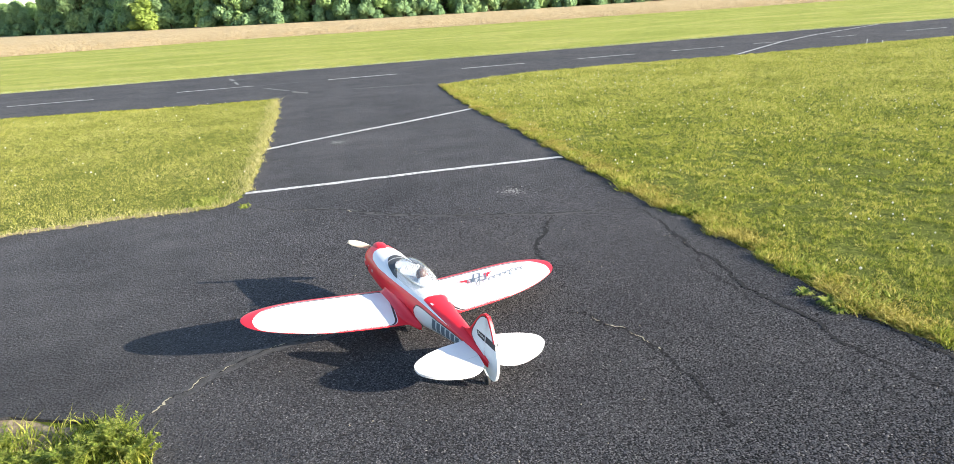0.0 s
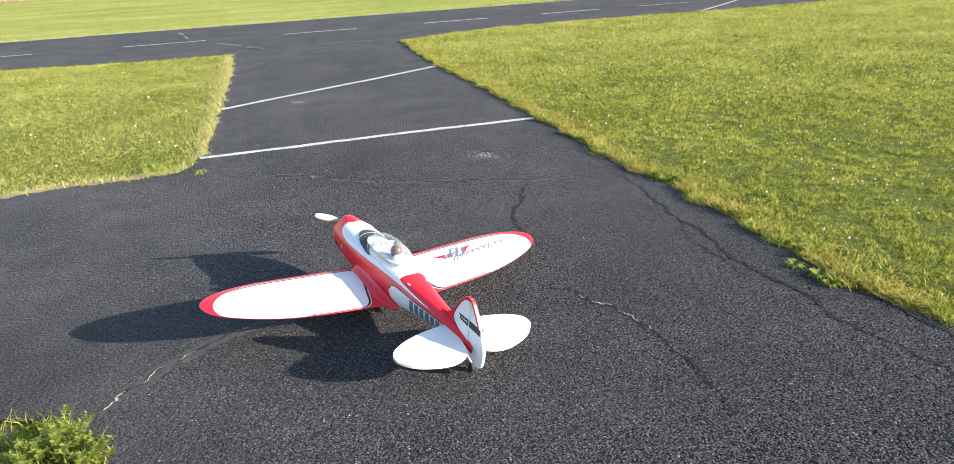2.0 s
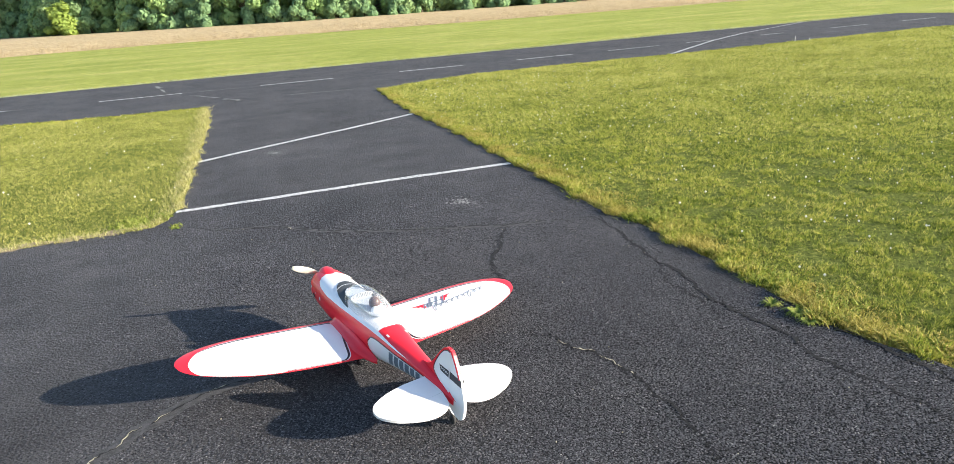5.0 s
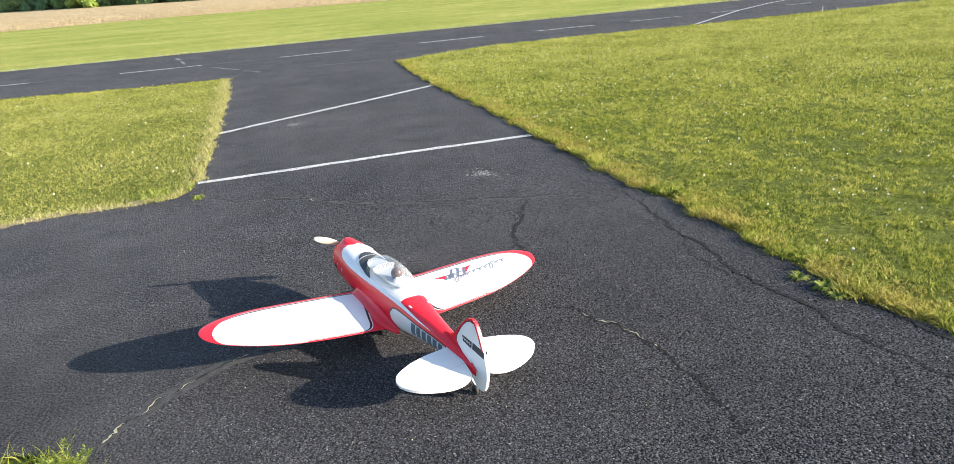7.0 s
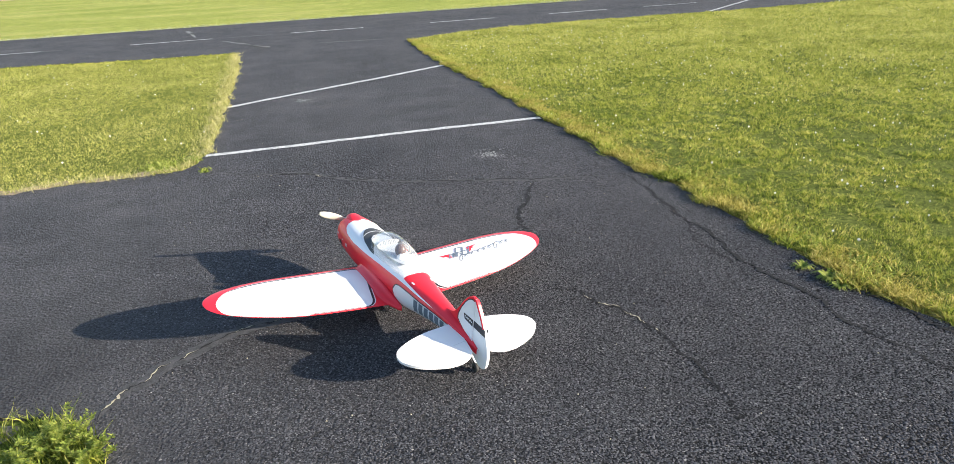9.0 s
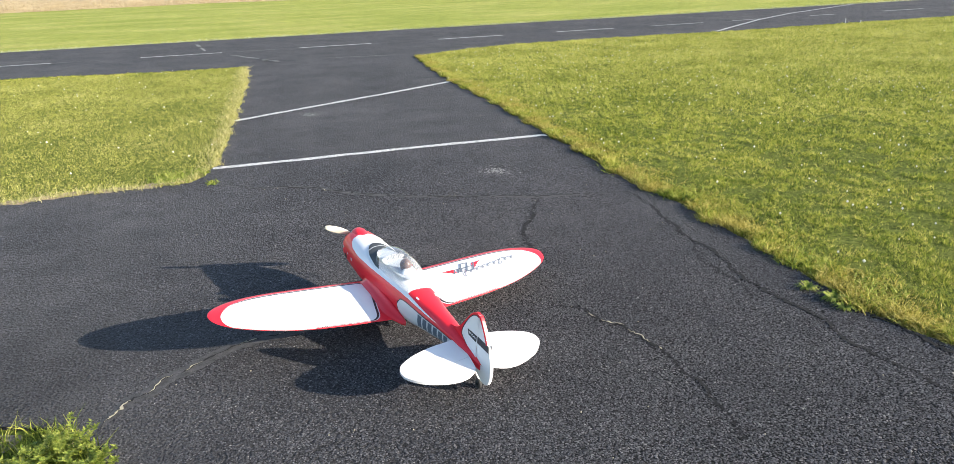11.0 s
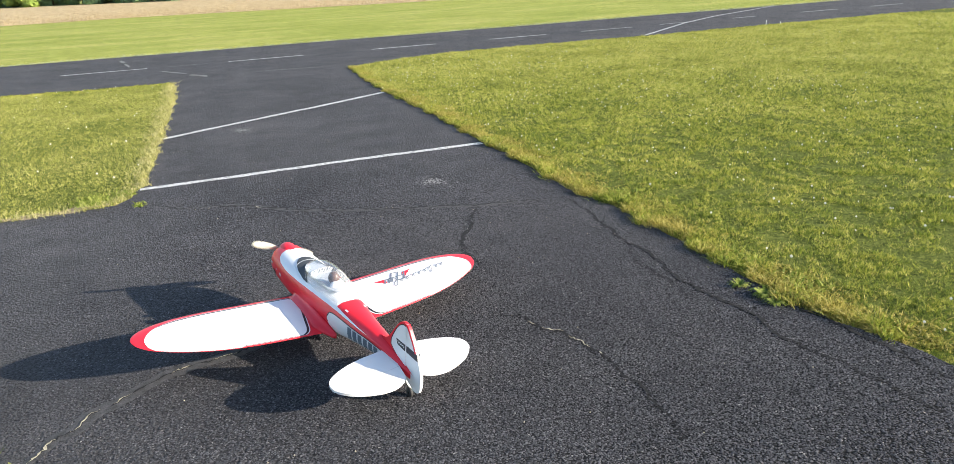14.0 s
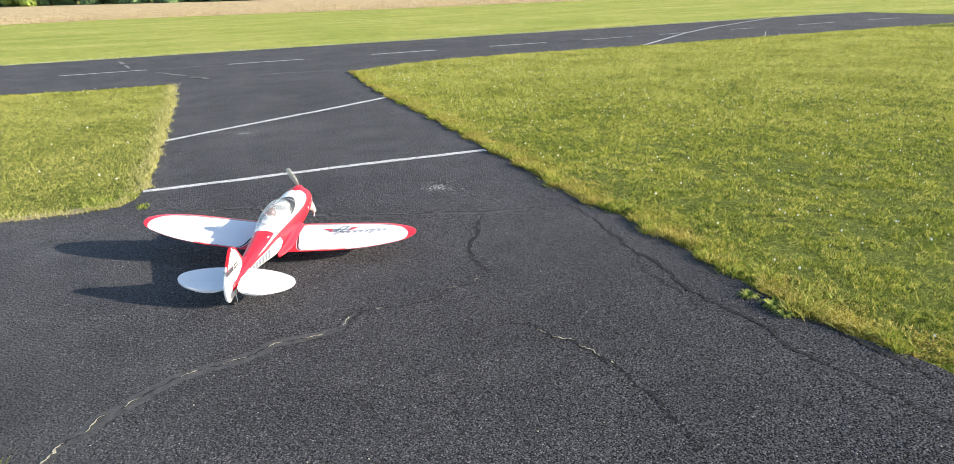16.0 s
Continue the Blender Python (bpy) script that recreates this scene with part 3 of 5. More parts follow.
def apron_stones():
    """The aggregate of the worn apron: low stones standing proud of the bitumen, fewer where the seal coat is thick."""
    rng = np.random.default_rng(17)
    x0, y0, cell = -0.45, 0.9, 0.006
    shut = np.zeros((640, 800), bool)
    for line, half in OPEN:
        k = int(half / cell) + 1
        for px, py in line:
            i, j = int((px - x0) / cell), int((py - y0) / cell)
            if k < i < 639 - k and k < j < 799 - k:
                di, dj = np.mgrid[-k:k + 1, -k:k + 1]
                shut[i - k:i + k + 1, j - k:j + k + 1] |= di ** 2 + dj ** 2 <= (half / cell) ** 2
    step = 0.0094
    gx, gy = np.meshgrid(np.arange(-0.42, 3.3, step), np.arange(0.95, 5.6, step))
    x = gx.ravel() + rng.uniform(-0.42, 0.42, gx.size) * step
    y = gy.ravel() + rng.uniform(-0.42, 0.42, gx.size) * step
    wave = 0.5 * np.sin(x * 2.3 + 1.7 * np.sin(y * 1.1)) + 0.5 * np.sin(y * 3.1 + 2 * np.sin(x * 1.9))
    share = np.clip(0.45 + 0.42 * (x - 0.3) + 0.25 * wave, 0.30, 0.96) * np.clip((5.7 - y) / 1.2, 0, 1) * np.clip((y - 0.95) / 0.9, 0, 1)
    patch = np.sin(x * 71 + 2 * np.sin(y * 47)) * np.sin(y * 83 + 2 * np.sin(x * 59))
    keep = (rng.uniform(0, 1, x.size) < share * (1 + 0.22 * patch)) & ~shut[((x - x0) / cell).astype(int), ((y - y0) / cell).astype(int)] & inside(PAVED, x, y)
    x, y = x[keep], y[keep]
    n = len(x)
    a = rng.uniform(0, 2 * np.pi, n)
    r = rng.uniform(0.0036, 0.0066, n)
    h = rng.uniform(0.0014, 0.0046, n) * np.clip(0.55 + 0.25 * x, 0.5, 1.0)
    v = np.empty((n, 5, 3))
    for k in range(4):
        rk = r * rng.uniform(0.75, 1.2, n)
        ak = a + k * np.pi / 2 + rng.uniform(-0.3, 0.3, n)
        v[:, k] = np.stack([x + rk * np.cos(ak), y + rk * np.sin(ak), np.full(n, -0.0003)], 1)
    v[:, 4] = np.stack([x + r * rng.uniform(-.4, .4, n), y + r * rng.uniform(-.4, .4, n), h], 1)
    i = np.arange(n) * 5
    loops = np.stack([np.stack([i + k, i + (k + 1) % 4, i + 4], 1) for k in range(4)], 1).astype(np.int32)
    me = bpy.data.meshes.new("apron_stones")
    me.vertices.add(n * 5)
    me.vertices.foreach_set("co", v.ravel())
    me.loops.add(n * 12)
    me.loops.foreach_set("vertex_index", loops.ravel())
    me.polygons.add(n * 4)
    me.polygons.foreach_set("loop_start", np.arange(n * 4, dtype=np.int32) * 3)
    me.update()
    me.validate()
    me.materials.append(STONE)
    tagged(new("apron_stones", me), "small dark stones standing proud of worn asphalt", "asphalt stones", kind="stuff")


apron_stones()


def loose_stones():
    rng = np.random.default_rng(4)
    verts, faces = [], []
    for _ in range(150):
        y = rng.uniform(1.2, 9)
        x = rng.uniform(-0.3, 3.0) if y < 6.4 else rng.uniform(0.4, 3.2)
        s = rng.uniform(0.0015, 0.0045)
        i = len(verts)
        verts += [(x - s, y, 0), (x, y - s, 0), (x + s, y, 0), (x, y + s, 0), (x, y, s * 1.3)]
        faces += [(i, i + 1, i + 4), (i + 1, i + 2, i + 4), (i + 2, i + 3, i + 4), (i + 3, i, i + 4)]
    tagged(raw("loose_grit", verts, faces, GRIT), "pale loose stones scattered on the asphalt", "grit", kind="stuff")


loose_stones()


# ---- grass ----
def blades(name, x, y, rng, hmin, hmax, width, lean, material, label, z=-0.014, simple=False):
    n = len(x)
    clump = np.sin(x * 23 + 3 * np.sin(y * 11)) * np.sin(y * 27 + 3 * np.sin(x * 13)) * 0.5 + np.sin(x * 61 + y * 17) * np.sin(y * 53 - x * 29) * 0.5
    h = rng.uniform(hmin, hmax, n) * (1 + 0.7 * clump)
    a = rng.uniform(0, 2 * np.pi, n)
    l = rng.uniform(0.15, lean, n) * h
    b = rng.uniform(0, 2 * np.pi, n)
    w = width * rng.uniform(0.6, 1.3, n)
    ca, sa = np.cos(a) * w / 2, np.sin(a) * w / 2
    lx, ly = np.cos(b) * l, np.sin(b) * l
    if simple:
        verts = np.stack([np.stack([x - ca, y - sa, np.full(n, z)], 1), np.stack([x + ca, y + sa, np.full(n, z)], 1), np.stack([x + lx, y + ly, z + h], 1)], 1)
        me = bpy.data.meshes.new(name)
        me.vertices.add(n * 3)
        me.vertices.foreach_set("co", verts.ravel())
        me.loops.add(n * 3)
        me.loops.foreach_set("vertex_index", np.arange(n * 3, dtype=np.int32))
        me.polygons.add(n)
        me.polygons.foreach_set("loop_start", np.arange(n, dtype=np.int32) * 3)
        me.update()
        me.validate()
        me.materials.append(material)
        return tagged(new(name, me), label, "grass", kind="stuff")
    v = np.empty((n, 5, 3))
    v[:, 0] = np.stack([x - ca, y - sa, np.full(n, z)], 1)
    v[:, 1] = np.stack([x + ca, y + sa, np.full(n, z)], 1)
    v[:, 2] = np.stack([x + ca * .8 + lx * .35, y + sa * .8 + ly * .35, z + h * .6], 1)
    v[:, 3] = np.stack([x - ca * .8 + lx * .35, y - sa * .8 + ly * .35, z + h * .6], 1)
    v[:, 4] = np.stack([x + lx, y + ly, z + h], 1)
    i = np.arange(n) * 5
    loops = np.empty((n, 7), np.int32)
    loops[:, :4] = np.stack([i, i + 1, i + 2, i + 3], 1)
    loops[:, 4:] = np.stack([i + 3, i + 2, i + 4], 1)
    starts = np.empty((n, 2), np.int32)
    starts[:, 0], starts[:, 1] = np.arange(n) * 7, np.arange(n) * 7 + 4
    me = bpy.data.meshes.new(name)
    me.vertices.add(n * 5)
    me.vertices.foreach_set("co", v.ravel())
    me.loops.add(n * 7)
    me.loops.foreach_set("vertex_index", loops.ravel())
    me.polygons.add(n * 2)
    me.polygons.foreach_set("loop_start", starts.ravel())
    me.update()
    me.validate()
    me.materials.append(material)
    return tagged(new(name, me), label, "grass", kind="stuff")


def lawn_points(rng, n, box, reach=0.0):
    x = rng.uniform(box[0], box[1], n)
    y = rng.uniform(box[2], box[3], n)
    keep = ~inside(PAVED, x, y)
    return x[keep], y[keep]


def clumps(x, y, cell, seed):
    """Smooth uneven values from 0 to 1 over the ground, lumps about a cell across."""
    table = np.random.default_rng(seed).uniform(0, 1, (256, 256))
    u, v = (x + 0.31 * y) / cell, (y - 0.23 * x) / cell
    i, j = np.floor(u).astype(int), np.floor(v).astype(int)
    fu, fv = u - i, v - j
    fu, fv = fu * fu * (3 - 2 * fu), fv * fv * (3 - 2 * fv)
    i, j, i1, j1 = i % 256, j % 256, (i + 1) % 256, (j + 1) % 256
    return (table[i, j] * (1 - fu) + table[i1, j] * fu) * (1 - fv) + (table[i, j1] * (1 - fu) + table[i1, j1] * fu) * fv


def build_lawns():
    rng = np.random.default_rng(11)
    # the large lawn: finest where one stands close to it, thinning evenly outwards
    n = 2100000
    r = (rng.uniform(0, 1, n) * (26 ** .5 - 3.1 ** .5) + 3.1 ** .5) ** 2
    a = np.radians(rng.uniform(1, 80, n))
    x, y = r * np.cos(a), r * np.sin(a)
    keep = (x > 2.95) & (y < 16.0) & (rng.uniform(0, 1, n) < np.clip((y - 0.4) / 1.2, 0, 1))
    x, y, r = x[keep], y[keep], r[keep]
    keep = np.flatnonzero(~inside(PAVED, x, y))[:1000000]
    x, y, r = x[keep], y[keep], r[keep]
    # uneven growth: short, thin hollows between fuller clumps
    tall = clumps(x, y, 0.10, 21) * 0.6 + clumps(x, y, 0.24, 22) * 0.4
    keep = rng.uniform(0, 1, len(r)) < np.clip(0.30 + 2.4 * (tall - 0.34), 0.18, 1) + np.clip((r - 7) / 6, 0, 1)
    x, y, r, tall = x[keep], y[keep], r[keep], tall[keep]
    size = (r / 6) ** 0.25 * (0.30 + 1.7 * tall)
    # blades turn paler outwards: dry tone plus grazing sunlight put into the colour
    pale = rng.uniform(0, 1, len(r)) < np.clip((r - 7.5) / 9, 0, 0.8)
    for k, mat, label in ((~pale, BLADE, "mown lawn of green and yellowing grass"), (pale, PALE_BLADE, "paler dry grass of the mown lawn, grazing sunlight in its colour")):
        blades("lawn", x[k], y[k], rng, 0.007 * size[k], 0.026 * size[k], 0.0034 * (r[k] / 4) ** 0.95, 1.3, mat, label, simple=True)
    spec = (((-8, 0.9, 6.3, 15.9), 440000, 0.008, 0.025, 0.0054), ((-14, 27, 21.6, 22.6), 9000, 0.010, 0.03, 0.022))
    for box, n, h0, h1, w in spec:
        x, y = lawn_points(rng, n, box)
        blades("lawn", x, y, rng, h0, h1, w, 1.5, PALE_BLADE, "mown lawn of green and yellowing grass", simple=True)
    bm = bmesh.new()
    bm.faces.new([bm.verts.new(p) for p in ((-14, 5.0, -0.0115), (0, 5.0, -0.0115), (2.6, 0.9, -0.0115), (40, 0.9, -0.0115), (40, 16, -0.0115), (-14, 16, -0.0115))])
    tagged(part("thatch", bm, THATCH), "dark matted thatch under the lawn grass", "ground", kind="structure")
    # withered leafy weeds in uneven drifts along the edge of the large lawn
    L = np.array(RIGHT_EDGE[2:-2])
    length = np.hypot(*(L[1:] - L[:-1]).T)
    seg = rng.choice(len(L) - 1, 48000, p=length / length.sum())
    t = rng.uniform(0, 1, 48000)[:, None]
    p = L[seg] * (1 - t) + L[seg + 1] * t
    p[:, 0] += np.abs(rng.normal(0, 0.16, 48000))
    drift = np.sin(p[:, 1] * 3.1) + np.sin(p[:, 1] * 7.3 + p[:, 0] * 9) + 0.7 * np.sin(p[:, 0] * 21 + p[:, 1] * 17)
    keep = (drift > rng.normal(0.1, 0.6, 48000)) & ~inside(PAVED, p[:, 0], p[:, 1])
    blades("withered_weeds", p[keep, 0], p[keep, 1], rng, 0.010, 0.026, 0.010, 2.6, OCHRE, "withered ochre weeds along the asphalt edge")
    # dry straw along the edges of the pavement
    for line, n, side in ((RIGHT_EDGE[:-3], 16000, 1), (LEFT_EDGE[1:], 12000, -1), (RIGHT_RUNWAY, 5000, 0), (LEFT_RUNWAY[:-1], 4000, 0), ([(-14, 21.75), (27, 21.8)], 15000, 0)):
        L = np.array(line)
        length = np.hypot(*(L[1:] - L[:-1]).T)
        seg = rng.choice(len(line) - 1, n, p=length / length.sum())
        t = rng.uniform(0, 1, n)[:, None]
        p = L[seg] * (1 - t) + L[seg + 1] * t
        spread = np.abs(rng.normal(0, 0.13, n)) * rng.choice([-1, 1], n)
        q = p + np.stack([spread, rng.normal(0, 0.08, n) + (spread if side <= 0 else 0)], 1)
        keep = ~inside(PAVED, q[:, 0], q[:, 1])
        far = p[:, 1].mean() > 12
        blades("dry_fringe", q[keep, 0], q[keep, 1], rng, 0.02 if p[:, 1].mean() > 20 else 0.010, 0.06 if p[:, 1].mean() > 20 else 0.036, 0.018 if far else 0.006, 1.8, (PALE_EDGE if p[:, 1].mean() > 20 else BLADE) if far else (OCHRE if side == 1 else STRAW), "dry straw-coloured grass along the asphalt edge")
    # tufts that hang over the edge of the pavement
    for line, n in ((RIGHT_EDGE[:-3], 44000), (LEFT_EDGE[1:], 6000)):
        L = np.array(line)
        length = np.hypot(*(L[1:] - L[:-1]).T)
        seg = rng.choice(len(line) - 1, n, p=length / length.sum())
        t = rng.uniform(0, 1, n)[:, None]
        p = L[seg] * (1 - t) + L[seg + 1] * t
        clump = 0.035 * np.sin(p[:, 1] * 9) + 0.03 * np.sin(p[:, 1] * 23 + 1)
        q = p + np.stack([np.abs(rng.normal(0, 0.07, n)) * (1 if line is not LEFT_EDGE[1:] and L[0, 0] > 3 else -1) + clump, rng.normal(0, 0.03, n)], 1)
        dry = np.sin(q[:, 1] * 5.3) + np.sin(q[:, 1] * 13.1 + 2) + rng.normal(0, 0.8, n) > 0
        for k, mat in ((dry, OCHRE if L[0, 0] > 3 else STRAW), (~dry, BLADE if L[0, 0] > 3 else STRAW)):
            blades("edge_tufts", q[k, 0], q[k, 1], rng, 0.022, 0.060, 0.006, 1.5, mat, "longer uneven grass tufts along the asphalt edge")
    # clumps of green at the edge
    x, y = [], []
    for cx, cy, n, r in ((3.22, 2.78, 420, 0.16), (3.25, 3.2, 260, 0.16), (3.42, 4.6, 260, 0.2), (3.36, 5.3, 160, 0.2), (-0.3, 6.78, 500, 0.16), (-0.05, 6.9, 200, 0.1), (0.05, 6.46, 60, 0.05)):
        x.append(rng.normal(cx, r * .5, n)), y.append(rng.normal(cy, r * .6, n))
    blades("edge_weeds", np.concatenate(x), np.concatenate(y), rng, 0.018, 0.045, 0.012, 2.2, WEED, "bright green weeds at the asphalt edge")


build_lawns()


def field_stubble():
    """Cut stalks, thickest along the near edge of the field."""
    rng = np.random.default_rng(31)
    x = rng.uniform(-48, 62, 42000)
    near_ = np.interp(x, [-160, -13, 0, 17, 36, 160], [52, 50, 53, 50, 49.5, 49])
    y = near_ - 0.5 + rng.exponential(16, 42000)
    keep = y < 96
    blades("field_stubble", x[keep], y[keep], rng, 0.04, 0.12, 0.065, 1.4, STALK, "dry tan cut stalks on the field", z=0.0, simple=True)


field_stubble()


def clover_flowers():
    rng = np.random.default_rng(5)
    verts, faces = [], []
    for box, n in (((3.4, 9, 1.5, 15), 520), ((-8, 0.5, 7, 15), 150), ((9, 20, 4, 15), 170)):
        x, y = lawn_points(rng, n, box)
        for px, py in zip(x, y):
            r, z, i = rng.uniform(0.006, 0.012), rng.uniform(0.012, 0.034), len(verts)
            verts += [(px + r, py, z), (px, py + r, z), (px - r, py, z), (px, py - r, z), (px, py, z + r), (px, py, z - r)]
            for a, b in ((0, 1), (1, 2), (2, 3), (3, 0)):
                faces += [(i + a, i + b, i + 4), (i + b, i + a, i + 5)]
    tagged(raw("clover_flowers", verts, faces, PETAL), "small white clover flowers in the lawn", "flowers", kind="stuff")


clover_flowers()


def near_weeds():
    """The overgrown bed beside the camera's feet: bushy weeds over grass."""
    rng = np.random.default_rng(8)
    x, y = rng.uniform(-2.6, -0.25, 22000), rng.uniform(1.2, 3.45, 22000)
    keep = ~inside(PAVED, x, y) & ~((x < -0.66) & (y > 3.0 - (x + 0.8) * 0.33) & (rng.uniform(0, 1, 22000) < 0.93)) & (rng.uniform(0, 1, 22000) < np.clip(2.1 - np.hypot(x + 0.7, y - 2.8) / 0.8, 0, 1))
    blades("bed_grass", x[keep], y[keep], rng, 0.025, 0.08, 0.005, 1.4, BLADE, "tall unmown grass at the asphalt corner")
    x, y = rng.uniform(-1.3, -0.3, 500), rng.uniform(2.2, 2.9, 500)
    keep = ~inside(PAVED, x, y)
    blades("bed_straw", x[keep], y[keep], rng, 0.03, 0.07, 0.004, 1.6, STRAW, "dry straw among the weeds")
    bm = bmesh.new()
    pts = [(-1.5, 3.26), (-1.0, 3.19), (-0.78, 3.04), (-0.68, 2.98), (-0.8, 2.86), (-1.1, 2.98), (-1.6, 3.1)]
    bm.faces.new([bm.verts.new((px, py, -0.012)) for px, py in smooth_loop(pts, 4)])
    tagged(part("bare_dirt", bm, DIRT), "bare sandy dirt between asphalt and weeds", "dirt", kind="structure")
    tagged(part("bare_dirt", ribbon(fine_line([(-6, 6.37), (-1.9, 6.54), (-0.97, 6.62), (-0.42, 6.61), (-0.2, 6.65)], 0.10, 0.02), 0.11, 0.003, 0.7), DIRT), "pale sandy dirt along the lawn edge", "dirt", kind="structure")
    for cx, cy, size, n in ((-0.50, 2.74, 0.19, 34), (-0.40, 2.62, 0.14, 22), (-0.62, 2.62, 0.18, 28), (-1.12, 2.86, 0.16, 24), (-1.42, 2.95, 0.17, 22), (-0.92, 2.86, 0.15, 20), (-1.7, 3.0, 0.17, 20), (-0.80, 2.66, 0.15, 24), (-1.25, 2.80, 0.17, 20), (-0.95, 2.72, 0.13, 20), (-0.5, 2.45, 0.15, 18)):
        weed = tagged(new("weed_plant", None), "bushy light green weed growing beside the asphalt", "weed", "weeds by the apron corner")
        weed.location = (cx, cy, -0.014)
        stems, verts, faces = bmesh.new(), [], []
        for _ in range(n):
            a, out, h = rng.uniform(0, 6.28), rng.uniform(0.1, 0.75) * size, rng.uniform(0.35, 0.8) * size
            pts = [Vector((0.01 * math.cos(a), 0.01 * math.sin(a), 0)), Vector((out * .5 * math.cos(a), out * .5 * math.sin(a), h * .6)), Vector((out * math.cos(a + .2), out * math.sin(a + .2), h))]
            tube(stems, pts, 0.0022, 0.0012, 4)
            for k in range(80):
                t = rng.uniform(0.15, 1.0)
                p = pts[0].lerp(pts[1], t * 2) if t < .5 else pts[1].lerp(pts[2], t * 2 - 1)
                b, s, up = rng.uniform(0, 6.28), rng.uniform(0.007, 0.017), rng.uniform(-0.1, 0.8)
                d = Vector((math.cos(b), math.sin(b), up)).normalized()
                w = d.cross(Vector((0, 0, 1))).normalized() * s * 0.3
                i = len(verts)
                verts += [tuple(p), tuple(p + d * s * .6 + w), tuple(p + d * s * 1.5), tuple(p + d * s * .6 - w)]
                faces.append((i, i + 1, i + 2, i + 3))
        part("stem", stems, WEED, weed)
        lv = raw("foliage", verts, faces, WEED)
        lv.parent = weed


near_weeds()


def runner_weed(cx, cy, n, size):
    weed = tagged(new("weed_runner", None), "low green weed creeping over the asphalt edge", "weed", "weeds on the lawn edge")
    weed.location = (cx, cy, 0.0)
    verts, faces = [], []
    for _ in range(n):
        a, l, w = random.uniform(0, 6.28), random.uniform(0.3, 1) * size, random.uniform(0.002, 0.0045)
        d, s = Vector((math.cos(a), math.sin(a), 0)), Vector((-math.sin(a), math.cos(a), 0)) * w
        i = len(verts)
        m_ = d * l * .55 + Vector((0, 0, l * .35))
        e_ = d * l + Vector((0, 0, l * .15))
        verts += [tuple(-s * .4), tuple(s * .4), tuple(m_ + s), tuple(m_ - s), tuple(e_)]
        faces += [(i, i + 1, i + 2, i + 3), (i + 3, i + 2, i + 4)]
    raw("foliage", verts, faces, WEED).parent = weed


runner_weed(3.02, 2.72, 120, 0.10)
runner_weed(3.0, 2.88, 90, 0.085)
runner_weed(2.99, 2.62, 60, 0.075)
runner_weed(0.06, 6.5, 14, 0.1)
runner_weed(3.36, 6.6, 12, 0.12)


# ---- trees ----
def tree_kind(seed, height, spread, leaf, lobes, low=0.0):
    rng = random.Random(seed)
    tree = new("tree", None)
    bm = bmesh.new()
    tube(bm, [(0, 0, -0.1), (0.1, 0, height * .3), (-0.1, 0.1, height * .6), (0, 0, height * .85)], height * .025, 0.05, 7)
    centres = []
    for k in range(lobes):
        a, f = rng.uniform(0, 6.28), k / (lobes - 1)
        z = height * (low + 0.08 + (0.80 - low) * f)
        r = spread * (1.0 - 0.65 * f ** 1.6) * rng.uniform(0.3, 0.85)
        c = Vector((r * math.cos(a), r * math.sin(a), z))
        centres.append((c, spread * rng.uniform(0.20, 0.46)))
        tube(bm, [(0, 0, z * .6), tuple(c * 0.5 + Vector((0, 0, z * .35))), tuple(c)], height * .01, 0.03, 5)
    centres.append((Vector((0, 0, height * .88)), spread * .35))
    part("trunk", bm, BARK, tree)
    verts, faces = [], []
    for c, r in centres:
        for _ in range(int(620 * (r / 1.5) ** 2) + 60):
            d = Vector((rng.gauss(0, 1), rng.gauss(0, 1), rng.gauss(0, 1))).normalized()
            p = c + d * r * rng.uniform(0.62, 1.10)
            p.z = max(p.z, 0.1)
            n = (d + Vector((rng.uniform(-.7, .7), rng.uniform(-.7, .7), rng.uniform(-.3, .7)))).normalized()
            u = n.orthogonal().normalized()
            u.rotate(Matrix.Rotation(rng.uniform(0, 6.28), 3, n))
            w = n.cross(u)
            s = rng.uniform(0.15, 0.34)
            i = len(verts)
            verts += [tuple(p + u * s), tuple(p + w * s - u * s * .4), tuple(p - w * s * .9 - u * s * .5)]
            faces.append((i, i + 1, i + 2))
    raw("crown", verts, faces, leaf).parent = tree
    return tree


